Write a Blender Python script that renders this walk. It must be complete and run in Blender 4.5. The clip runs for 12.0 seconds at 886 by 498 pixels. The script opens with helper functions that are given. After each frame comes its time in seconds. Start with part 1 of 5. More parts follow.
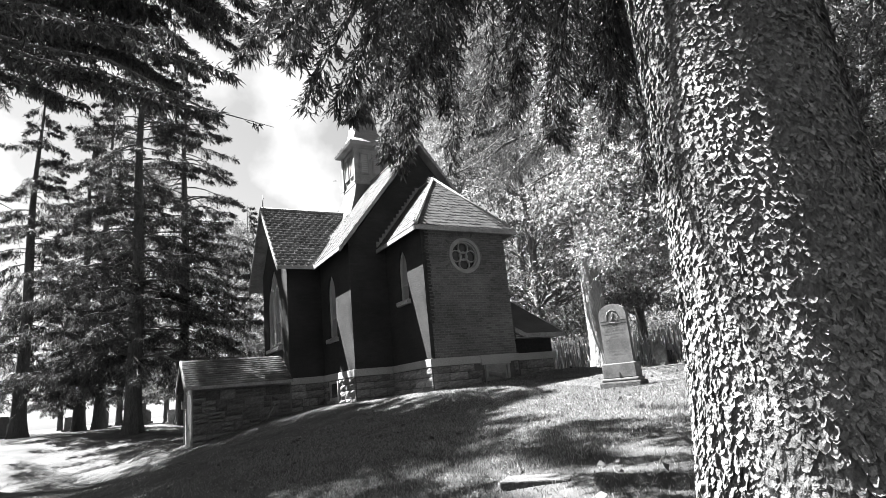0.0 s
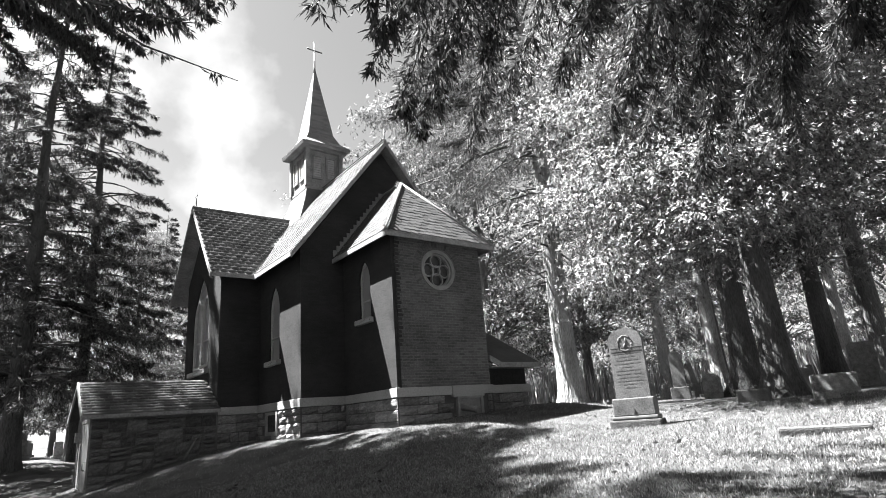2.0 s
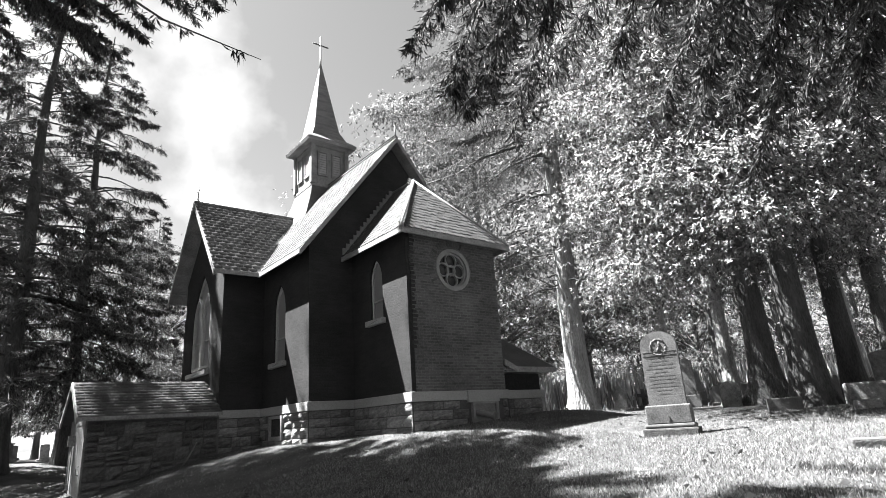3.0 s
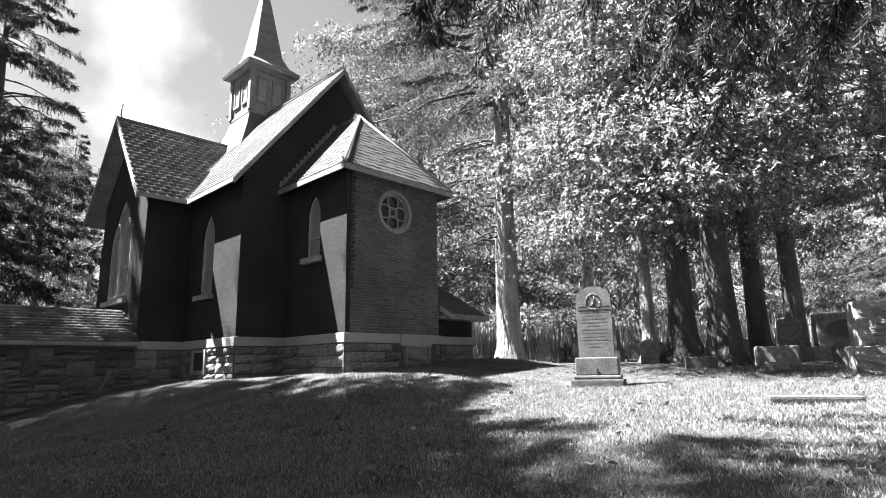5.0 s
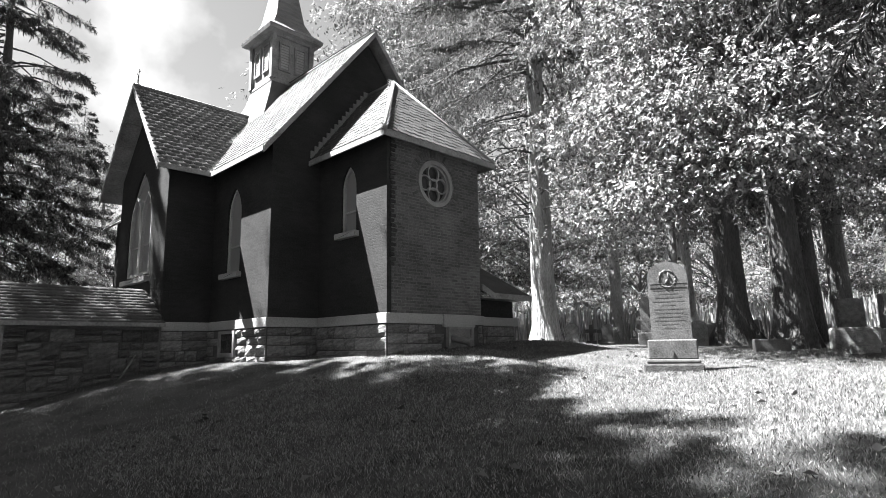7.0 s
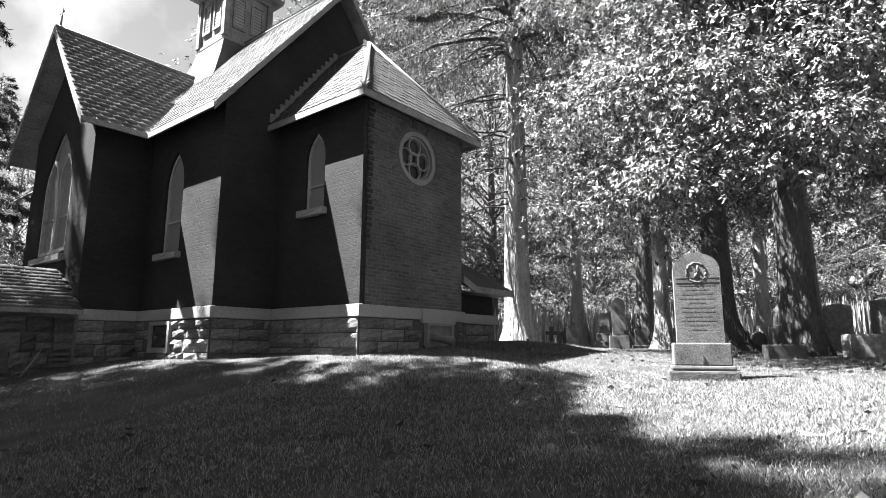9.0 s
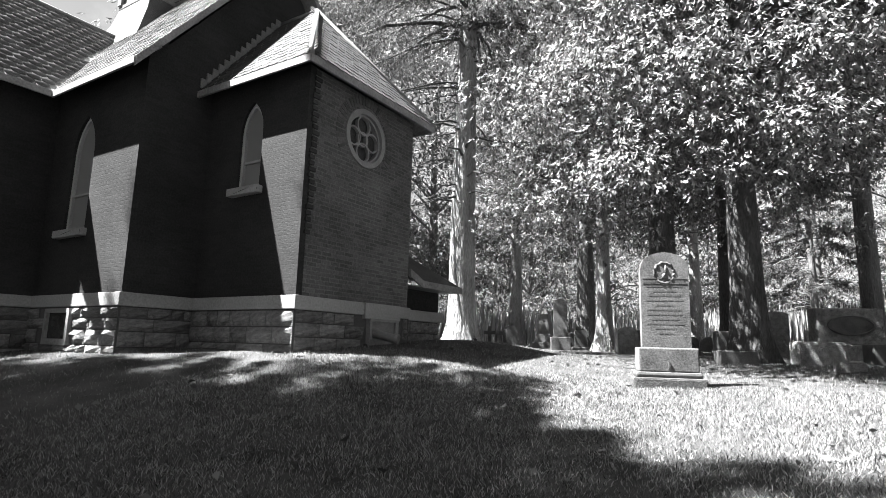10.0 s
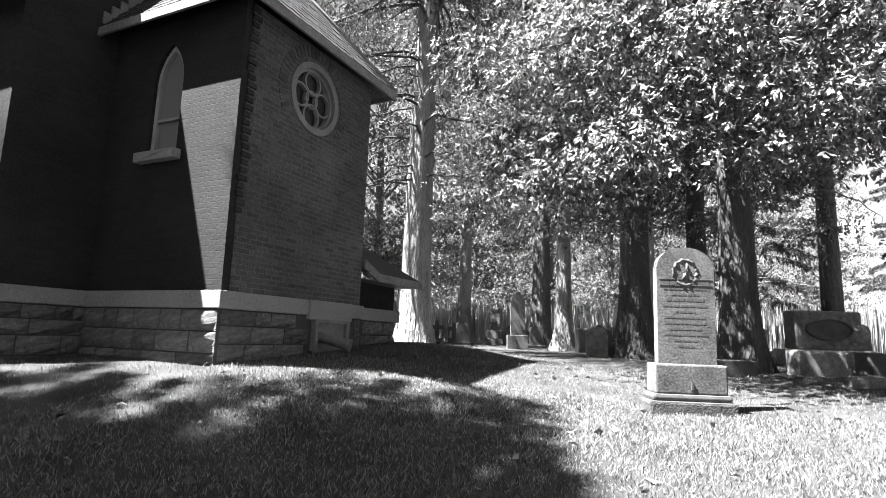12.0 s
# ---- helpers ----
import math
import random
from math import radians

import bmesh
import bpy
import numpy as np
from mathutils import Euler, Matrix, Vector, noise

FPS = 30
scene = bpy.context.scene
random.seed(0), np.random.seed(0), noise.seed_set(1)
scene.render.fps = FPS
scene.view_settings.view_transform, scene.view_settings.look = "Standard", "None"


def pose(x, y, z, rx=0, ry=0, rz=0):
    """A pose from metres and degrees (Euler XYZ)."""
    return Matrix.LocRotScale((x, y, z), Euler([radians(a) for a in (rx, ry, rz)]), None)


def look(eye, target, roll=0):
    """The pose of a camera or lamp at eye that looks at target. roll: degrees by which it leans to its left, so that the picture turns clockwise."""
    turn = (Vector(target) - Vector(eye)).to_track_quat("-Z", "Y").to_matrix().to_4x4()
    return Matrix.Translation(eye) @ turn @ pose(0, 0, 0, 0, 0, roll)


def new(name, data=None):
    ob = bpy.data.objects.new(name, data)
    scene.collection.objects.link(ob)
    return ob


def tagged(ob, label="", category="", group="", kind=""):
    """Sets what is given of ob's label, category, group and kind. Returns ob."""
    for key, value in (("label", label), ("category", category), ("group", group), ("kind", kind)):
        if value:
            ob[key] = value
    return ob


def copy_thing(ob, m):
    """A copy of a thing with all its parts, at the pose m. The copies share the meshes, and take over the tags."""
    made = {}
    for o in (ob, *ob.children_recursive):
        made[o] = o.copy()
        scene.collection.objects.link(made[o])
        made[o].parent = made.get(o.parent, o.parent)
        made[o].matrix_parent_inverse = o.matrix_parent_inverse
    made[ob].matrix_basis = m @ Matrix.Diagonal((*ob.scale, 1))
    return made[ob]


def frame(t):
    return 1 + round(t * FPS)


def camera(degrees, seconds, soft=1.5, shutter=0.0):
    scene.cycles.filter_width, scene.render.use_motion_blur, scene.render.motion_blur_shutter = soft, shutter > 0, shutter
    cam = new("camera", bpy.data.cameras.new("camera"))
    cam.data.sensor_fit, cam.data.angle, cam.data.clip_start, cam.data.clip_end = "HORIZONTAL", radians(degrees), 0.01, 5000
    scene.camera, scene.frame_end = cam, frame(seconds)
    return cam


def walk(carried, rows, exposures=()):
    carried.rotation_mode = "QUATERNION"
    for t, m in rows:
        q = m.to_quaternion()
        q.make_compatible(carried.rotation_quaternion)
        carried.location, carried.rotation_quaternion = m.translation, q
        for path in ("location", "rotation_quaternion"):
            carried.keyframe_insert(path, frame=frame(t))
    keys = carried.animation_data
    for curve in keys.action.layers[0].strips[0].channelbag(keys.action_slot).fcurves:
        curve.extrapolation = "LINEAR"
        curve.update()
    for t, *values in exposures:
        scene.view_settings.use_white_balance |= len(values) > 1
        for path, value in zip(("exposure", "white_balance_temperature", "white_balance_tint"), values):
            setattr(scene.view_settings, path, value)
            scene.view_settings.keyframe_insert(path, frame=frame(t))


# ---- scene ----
cam = camera(75.5, 12.0, soft=0.8)

PATH = [
    (0, (0.22, 0.165, 1.415), (1.203, 1.841, 1.89), -5.7),
    (0.5, (0.224, 0.853, 1.443), (1.216, 2.516, 1.944), -5.6),
    (1, (0.272, 1.501, 1.461), (1.386, 3.089, 1.949), -5.7),
    (1.5, (0.328, 2.117, 1.477), (1.489, 3.661, 1.997), -5.0),
    (2, (0.332, 2.678, 1.509), (1.522, 4.183, 2.074), -4.5),
    (2.5, (0.308, 3.176, 1.507), (1.508, 4.666, 2.09), -4.2),
    (3, (0.183, 3.507, 1.544), (1.397, 4.986, 2.126), -3.9),
    (3.5, (0.036, 3.751, 1.568), (1.307, 5.193, 2.118), -2.7),
    (3.7, (0.013, 3.777, 1.563), (1.334, 5.181, 2.093), -2.0),
    (5.3, (0.319, 3.897, 1.49), (1.723, 5.268, 1.878), -0.9),
    (5.5, (0.327, 4.003, 1.505), (1.72, 5.387, 1.886), -1.0),
    (6, (0.217, 4.366, 1.511), (1.595, 5.767, 1.881), -1.3),
    (6.5, (0.18, 4.737, 1.513), (1.563, 6.136, 1.873), -1.2),
    (7, (0.323, 5.129, 1.533), (1.724, 6.516, 1.873), -1.0),
    (7.2, (0.341, 5.3, 1.507), (1.753, 6.677, 1.84), -1.0),
    (8.8, (0.979, 6.679, 1.526), (2.498, 7.938, 1.855), 0.1),
    (9, (1.023, 6.81, 1.525), (2.556, 8.05, 1.864), 0.2),
    (9.5, (1.323, 7.142, 1.531), (2.906, 8.316, 1.866), 0.9),
    (10, (1.562, 7.515, 1.551), (3.227, 8.572, 1.884), 1.5),
    (10.5, (1.743, 7.792, 1.621), (3.439, 8.8, 1.951), 1.8),
    (11, (2.079, 8.042, 1.665), (3.801, 9.006, 1.989), 1.8),
    (11.5, (2.351, 8.445, 1.736), (4.095, 9.371, 2.051), 2.0),
    (12, (2.765, 8.7, 1.789), (4.539, 9.573, 2.094), 2.0),
]
walk(cam, [(t, look(eye, target, roll)) for t, eye, target, roll in PATH], exposures=[(0.0, 3.5), (12.0, 3.5)])

# ---- sky, sun ----
SUN = Vector((-1.0, 1.4, 2.9)).normalized()
wd = bpy.data.worlds.new("world")
scene.world = wd
wd.use_nodes = True
wn, wl = wd.node_tree.nodes, wd.node_tree.links
sky = wn.new("ShaderNodeTexSky")
sky.sky_type = 'NISHITA'
sky.sun_disc = False
sky.sun_elevation = math.asin(SUN.z)
sky.sun_rotation = math.atan2(SUN.x, SUN.y)
sky_bw = wn.new("ShaderNodeRGBToBW")
coord = wn.new("ShaderNodeTexCoord")
cl = wn.new("ShaderNodeTexNoise")
cl.inputs["Scale"].default_value = 2.6
cl.inputs["Detail"].default_value = 7
cl.inputs["Roughness"].default_value = 0.52
ramp = wn.new("ShaderNodeMapRange")
ramp.inputs["From Min"].default_value, ramp.inputs["From Max"].default_value = 0.49, 0.6
ramp.inputs["To Min"].default_value, ramp.inputs["To Max"].default_value = 1.0, 1.8
mul = wn.new("ShaderNodeMath")
mul.operation = 'MULTIPLY'
bg = wn["Background"]
bg.inputs["Strength"].default_value = 0.0195
wl.new(sky.outputs[0], sky_bw.inputs[0])
wl.new(coord.outputs["Generated"], cl.inputs["Vector"])
wl.new(cl.outputs[0], ramp.inputs["Value"])
wl.new(sky_bw.outputs[0], mul.inputs[0])
wl.new(ramp.outputs[0], mul.inputs[1])
wl.new(mul.outputs[0], bg.inputs["Color"])
sun = new("sun", bpy.data.lights.new("sun", 'SUN'))
sun.data.energy, sun.data.angle, sun.data.color = 5.0, radians(0.53), (1, 1, 1)
sun.matrix_world = look(SUN * 60, (0, 0, 0))


# ---- materials ----
def mat(name, lo, hi, rough=0.8, scale=3.0, fine=40.0, bump=0.3, dist=0.02, vary=0.0, stretch=(1, 1, 1), spec=0.3, kind="noise"):
    """Grey surface: broad stains and fine grain between lo and hi, fine relief, piece-by-piece variation."""
    m = bpy.data.materials.new(name)
    m.use_nodes = True
    n, l = m.node_tree.nodes, m.node_tree.links
    p = n["Principled BSDF"]
    p.inputs["Roughness"].default_value = rough
    p.inputs["Specular IOR Level"].default_value = spec
    tc, mp = n.new("ShaderNodeTexCoord"), n.new("ShaderNodeMapping")
    mp.inputs["Scale"].default_value = stretch
    l.new(tc.outputs["Object"], mp.inputs["Vector"])
    a, b = n.new("ShaderNodeTexNoise"), n.new("ShaderNodeTexNoise")
    a.inputs["Scale"].default_value, b.inputs["Scale"].default_value = scale, fine
    a.inputs["Detail"].default_value, b.inputs["Detail"].default_value = 5, 6
    l.new(mp.outputs[0], a.inputs["Vector"])
    l.new(mp.outputs[0], b.inputs["Vector"])
    mx = n.new("ShaderNodeMix")
    mx.inputs[0].default_value = 0.5
    l.new(a.outputs[0], mx.inputs[2])
    l.new(b.outputs[0], mx.inputs[3])
    r = n.new("ShaderNodeMapRange")
    r.inputs["From Min"].default_value, r.inputs["From Max"].default_value = 0.33, 0.67
    r.inputs["To Min"].default_value, r.inputs["To Max"].default_value = lo, hi
    l.new(mx.outputs[0], r.inputs["Value"])
    out = r.outputs[0]
    height = b.outputs[0]
    if kind == "brick":
        br = n.new("ShaderNodeTexBrick")
        br.inputs["Scale"].default_value = 1.0
        br.inputs["Brick Width"].default_value, br.inputs["Row Height"].default_value = 0.21, 0.067
        br.inputs["Mortar Size"].default_value = 0.005
        br.inputs["Mortar Smooth"].default_value = 0.3
        br.inputs["Color1"].default_value = (0.9, 0.9, 0.9, 1)
        br.inputs["Color2"].default_value = (1.08, 1.08, 1.08, 1)
        br.inputs["Mortar"].default_value = (1.02, 1.02, 1.02, 1)
        sx, cx = n.new("ShaderNodeSeparateXYZ"), n.new("ShaderNodeCombineXYZ")
        ad = n.new("ShaderNodeMath")
        ad.operation = 'ADD'
        l.new(tc.outputs["Object"], sx.inputs[0])
        l.new(sx.outputs[0], ad.inputs[0])
        l.new(sx.outputs[1], ad.inputs[1])
        l.new(ad.outputs[0], cx.inputs[0])
        l.new(sx.outputs[2], cx.inputs[1])
        l.new(cx.outputs[0], br.inputs["Vector"])
        mm = n.new("ShaderNodeMath")
        mm.operation = 'MULTIPLY'
        l.new(out, mm.inputs[0])
        l.new(br.outputs["Color"], mm.inputs[1])
        out = mm.outputs[0]
        hh = n.new("ShaderNodeMath")
        hh.operation = 'MULTIPLY_ADD'
        hh.inputs[1].default_value = -0.6
        l.new(br.outputs["Fac"], hh.inputs[0])
        l.new(b.outputs[0], hh.inputs[2])
        height = hh.outputs[0]
    if kind in ("bark", "scaly"):
        vo = n.new("ShaderNodeTexVoronoi")
        vo.inputs["Scale"].default_value = fine * 0.5
        wp = n.new("ShaderNodeMix")
        wp.data_type = 'VECTOR'
        wp.inputs[0].default_value = 0.12
        l.new(mp.outputs[0], wp.inputs[4])
        l.new(a.outputs["Color"], wp.inputs[5])
        l.new(wp.outputs[1], vo.inputs["Vector"])
        hh = n.new("ShaderNodeMath")
        hh.operation = 'MULTIPLY_ADD'
        hh.inputs[1].default_value = -1.6 if kind == "scaly" else 1.2
        l.new(vo.outputs["Distance"], hh.inputs[0])
        l.new(b.outputs[0], hh.inputs[2])
        height = hh.outputs[0]
    if vary:
        src = n.new("ShaderNodeObjectInfo").outputs["Random"] if kind != "island" else n.new("ShaderNodeNewGeometry").outputs["Random Per Island"]
        v = n.new("ShaderNodeMapRange")
        v.inputs["To Min"].default_value, v.inputs["To Max"].default_value = 1 - vary, 1 + vary
        l.new(src, v.inputs["Value"])
        mm = n.new("ShaderNodeMath")
        mm.operation = 'MULTIPLY'
        l.new(out, mm.inputs[0])
        l.new(v.outputs[0], mm.inputs[1])
        out = mm.outputs[0]
    l.new(out, p.inputs["Base Color"])
    bp = n.new("ShaderNodeBump")
    bp.inputs["Strength"].default_value, bp.inputs["Distance"].default_value = bump, dist
    l.new(height, bp.inputs["Height"])
    l.new(bp.outputs[0], p.inputs["Normal"])
    return m


def leafy(name, lo, hi, through_light=0.35):
    m = bpy.data.materials.new(name)
    m.use_nodes = True
    n, l = m.node_tree.nodes, m.node_tree.links
    n.remove(n["Principled BSDF"])
    g = n.new("ShaderNodeNewGeometry")
    r = n.new("ShaderNodeMapRange")
    r.inputs["To Min"].default_value, r.inputs["To Max"].default_value = lo, hi
    l.new(g.outputs["Random Per Island"], r.inputs["Value"])
    d, t, mx = n.new("ShaderNodeBsdfPrincipled"), n.new("ShaderNodeBsdfTranslucent"), n.new("ShaderNodeMixShader")
    d.inputs["Roughness"].default_value = 0.7
    d.inputs["Specular IOR Level"].default_value = 0.12
    mx.inputs[0].default_value = through_light
    l.new(r.outputs[0], d.inputs["Base Color"])
    l.new(r.outputs[0], t.inputs["Color"])
    l.new(d.outputs[0], mx.inputs[1])
    l.new(t.outputs[0], mx.inputs[2])
    l.new(mx.outputs[0], n["Material Output"].inputs[0])
    return m


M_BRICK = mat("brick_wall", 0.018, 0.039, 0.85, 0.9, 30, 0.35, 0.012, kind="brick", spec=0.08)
# separate face brick with pale joints; tone also raised for light off the lawn
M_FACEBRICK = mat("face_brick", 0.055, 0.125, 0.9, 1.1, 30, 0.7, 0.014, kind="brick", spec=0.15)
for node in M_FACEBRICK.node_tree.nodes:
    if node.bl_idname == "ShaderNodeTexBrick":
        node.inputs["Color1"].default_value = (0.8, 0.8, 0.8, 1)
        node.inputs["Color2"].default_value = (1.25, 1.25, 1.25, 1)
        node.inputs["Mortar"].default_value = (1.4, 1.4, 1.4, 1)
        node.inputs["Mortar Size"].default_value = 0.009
M_STONE = mat("rubble_stone", 0.07, 0.26, 0.9, 5, 30, 0.9, 0.03, vary=0.35)
M_MORTAR = mat("mortar", 0.05, 0.1, 0.95, 4, 60, 0.5)
M_SHEDSTONE = mat("shed_stone", 0.05, 0.17, 0.9, 5, 30, 0.8, 0.03, vary=0.4)
M_SHEDMORTAR = mat("pale_mortar", 0.09, 0.15, 0.95, 6, 60, 0.6)
M_WHITE = mat("white_paint", 0.1, 0.27, 0.65, 2.2, 25, 0.15, 0.01)
M_BAND = mat("painted_band", 0.18, 0.32, 0.7, 1.0, 30, 0.2, 0.01)
M_SLATE = mat("slate", 0.043, 0.125, 0.7, 1.1, 40, 0.4, 0.01, vary=0.22, kind="island", spec=0.15)
M_DARKROOF = mat("dark_roof", 0.03, 0.08, 0.8, 2, 50, 0.5, 0.01, vary=0.3, kind="island")
M_METAL = mat("painted_iron", 0.1, 0.2, 0.45, 6, 60, 0.2)
M_FRAME = mat("window_timber", 0.24, 0.36, 0.6, 4, 50, 0.2)
M_TOMB = mat("marble_tombstone", 0.035, 0.17, 0.8, 3.2, 45, 0.3, 0.01)
M_GRANITE = mat("grey_granite", 0.08, 0.34, 0.8, 9, 60, 0.8, 0.03)
M_DGRANITE = mat("dark_granite", 0.05, 0.12, 0.5, 6, 60, 0.3, 0.01)
M_GROUND = mat("lawn_soil", 0.02, 0.11, 0.95, 1.6, 150, 1.0, 0.03)
M_BARK = mat("bark", 0.05, 0.17, 0.95, 3, 34, 1.0, 0.03, stretch=(1, 1, 0.28), kind="bark")
M_DARKBARK = mat("dark_bark", 0.03, 0.11, 0.95, 3, 34, 1.0, 0.03, stretch=(1, 1, 0.28), kind="bark")
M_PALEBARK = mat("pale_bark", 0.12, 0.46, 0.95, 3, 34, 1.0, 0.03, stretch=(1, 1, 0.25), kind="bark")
M_SCALY = mat("scaly_bark", 0.05, 0.19, 0.95, 7, 60, 1.0, 0.06, stretch=(1, 1, 0.62), kind="scaly")
M_NEEDLE = leafy("conifer_needles", 0.02, 0.085, 0.2)
M_LARCH = leafy("larch_needles", 0.04, 0.16, 0.22)
M_LEAF = leafy("broad_leaves", 0.04, 0.23, 0.15)
# lit copy of the broad leaves: sun on the boughs put into the colour
M_LEAFLIT = leafy("sunlit_leaves", 0.035, 0.28, 0.12)
M_GRASS = leafy("grass_blades", 0.02, 0.34, 0.15)
M_STALK = leafy("dry_stalks", 0.14, 0.5, 0.25)
M_DRYLEAF = leafy("dry_leaves", 0.04, 0.2, 0.1)
M_GLASS = bpy.data.materials.new("leaded_glass")
M_GLASS.use_nodes = True
pg = M_GLASS.node_tree.nodes["Principled BSDF"]
pg.inputs["Base Color"].default_value = (0.17, 0.17, 0.17, 1)
pg.inputs["Roughness"].default_value = 0.3


# ---- mesh helpers ----
def part(name, bm, material, parent=None, label=""):
    me = bpy.data.meshes.new(name)
    bmesh.ops.recalc_face_normals(bm, faces=bm.faces)
    bm.to_mesh(me)
    bm.free()
    me.materials.append(material)
    ob = new(name, me)
    ob.parent = parent
    if label:
        ob["label"] = label
    return ob


def arrays(name, verts, faces, material, parent=None, label="", smooth=False):
    me = bpy.data.meshes.new(name)
    verts, faces = np.asarray(verts, np.float32), np.asarray(faces, np.int32)
    k = faces.shape[1]
    me.vertices.add(len(verts))
    me.vertices.foreach_set("co", verts.ravel())
    me.loops.add(faces.size)
    me.loops.foreach_set("vertex_index", faces.ravel())
    me.polygons.add(len(faces))
    me.polygons.foreach_set("loop_start", np.arange(0, faces.size, k, dtype=np.int32))
    if smooth:
        me.polygons.foreach_set("use_smooth", np.ones(len(faces), bool))
    me.update(calc_edges=True)
    me.materials.append(material)
    ob = new(name, me)
    ob.parent = parent
    if label:
        ob["label"] = label
    return ob


def thing(name, label, category, at=(0, 0, 0), group="", kind=""):
    ob = new(name)
    ob.location = at
    ob.empty_display_size = 0.2
    return tagged(ob, label, category, group, kind)


def box(bm, lo, hi, bevel=0.0):
    made = bmesh.ops.create_cube(bm, size=1)["verts"]
    c = [(a + b) / 2 for a, b in zip(lo, hi)]
    s = [b - a for a, b in zip(lo, hi)]
    for v in made:
        v.co = Vector([v.co[i] * s[i] + c[i] for i in range(3)])
    if bevel:
        edges = list({e for v in made for e in v.link_edges})
        bmesh.ops.bevel(bm, geom=edges, offset=bevel, segments=2, affect='EDGES', profile=0.6)


def plate(bm, loops, place, depth):
    """A plate with holes: loops in the plane (outline first), place(u, v, d) to the world, thickness depth."""
    from mathutils import geometry
    flat = [p for lp in loops for p in lp]
    tris = geometry.tessellate_polygon([[Vector((u, v, 0)) for u, v in lp] for lp in loops])
    fr = [bm.verts.new(place(u, v, 0)) for u, v in flat]
    bk = [bm.verts.new(place(u, v, depth)) for u, v in flat]
    for t in tris:
        for vs in (fr, bk):
            try:
                bm.faces.new([vs[i] for i in t])
            except ValueError:
                pass
    s = 0
    for lp in loops:
        for i in range(len(lp)):
            j = (i + 1) % len(lp)
            bm.faces.new((fr[s + i], fr[s + j], bk[s + j], bk[s + i]))
        s += len(lp)


def tube(bm, pts, radii, seg=8, cap=True):
    rings = []
    for i, p in enumerate(pts):
        p = Vector(p)
        d = (Vector(pts[min(i + 1, len(pts) - 1)]) - Vector(pts[max(i - 1, 0)])).normalized()
        a = d.orthogonal().normalized() if abs(d.z) < 0.9 else Vector((1, 0, 0)).cross(d).normalized()
        b = d.cross(a)
        rings.append([bm.verts.new(p + radii[i] * (math.cos(6.2832 * k / seg) * a + math.sin(6.2832 * k / seg) * b)) for k in range(seg)])
    for r0, r1 in zip(rings, rings[1:]):
        for k in range(seg):
            bm.faces.new((r0[k], r0[(k + 1) % seg], r1[(k + 1) % seg], r1[k])).smooth = True
    if cap:
        bm.faces.new(rings[0][::-1])
        bm.faces.new(rings[-1])


def lancet(w, h, n=8, c=0.0, z=0.0):
    """Pointed opening of width w and full height h, bottom centre at (c, z)."""
    rise = w * 0.866 * 1.12
    pts = [(c - w / 2, z), (c + w / 2, z)]
    for i in range(n + 1):
        a = i / n * math.pi / 3
        pts.append((c - w / 2 + w * math.cos(a), z + h - rise + rise / 0.866 * math.sin(a)))
    for i in range(1, n + 1):
        a = math.pi / 3 - i / n * math.pi / 3
        pts.append((c + w / 2 - w * math.cos(a), z + h - rise + rise / 0.866 * math.sin(a)))
    return pts


def ring(c, z, r, n=40):
    return [(c + r * math.cos(6.28319 * i / n), z + r * math.sin(6.28319 * i / n)) for i in range(n)]


# ---- ground ----
def rect_far(x, y, x0, y0, x1, y1):
    return math.hypot(max(x0 - x, 0, x - x1), max(y0 - y, 0, y - y1))


def lawn(x, y):
    z = 1.6 * (1 - math.exp(-(x - 0.3) / 7)) if x > 0.3 else -0.3 * (1 - math.exp(0.75 * (x - 0.3)))
    d = min(rect_far(x, y, 7.6, 13.9, 12, 17), rect_far(x, y, 6.4, 16.4, 12, 27), rect_far(x, y, 5.2, 19.3, 12, 23))
    z += 0.37 * math.exp(-(d / 2.6) ** 2) * max(0.0, min(1.0, (17 - x) / 5))
    k = max(0.0, min(1.0, (y - 20) / 10)) * max(0.0, min(1.0, (6 - x) / 4))
    k = k * k * (3 - 2 * k)
    z = z * (1 - k) + 1.15 * k
    z -= 0.09 * math.exp(-((x - 9.3) ** 2 + (y - 9.1) ** 2) / 5)
    near = max(0.0, 1 - math.hypot(x - 6, y - 10) / 60)
    return z + near * 0.05 * noise.noise((x * 0.35, y * 0.35, 0)) + near * 0.012 * noise.noise((x * 2, y * 2, 3))


def on(x, y, dz=0.0):
    return (x, y, lawn(x, y) + dz)


def axis(lo, hi, step, far):
    a = list(np.arange(lo, hi, step))
    g, out_hi, out_lo = step, [], []
    p, q = hi, lo
    while p < far:
        out_hi.append(p)
        g *= 1.35
        p += g
    g = step
    while q > -far:
        g *= 1.35
        q -= g
        out_lo.append(q)
    return out_lo[::-1] + a + out_hi


gx, gy = axis(-12, 24, 0.35, 900), axis(-4, 32, 0.35, 900)
gv = [(x, y, lawn(x, y)) for y in gy for x in gx]
nx = len(gx)
gf = [(j * nx + i, j * nx + i + 1, (j + 1) * nx + i + 1, (j + 1) * nx + i) for j in range(len(gy) - 1) for i in range(nx - 1)]
ground = arrays("ground", gv, gf, M_GROUND, smooth=True)
tagged(ground, "mown grass lawn rising gently towards the chapel", "lawn", kind="structure")


# ---- chapel ----
chapel = thing("chapel", "small dark brick gothic chapel with slate roofs and belfry", "chapel", (9.0, 19.0, 1.3))
CH = Matrix.Translation((-9.0, -19.0, -1.3))


def cpart(name, bm, material, parent=None, label=""):
    ob = part(name, bm, material, parent or chapel, label)
    ob.data.transform(CH)
    return ob


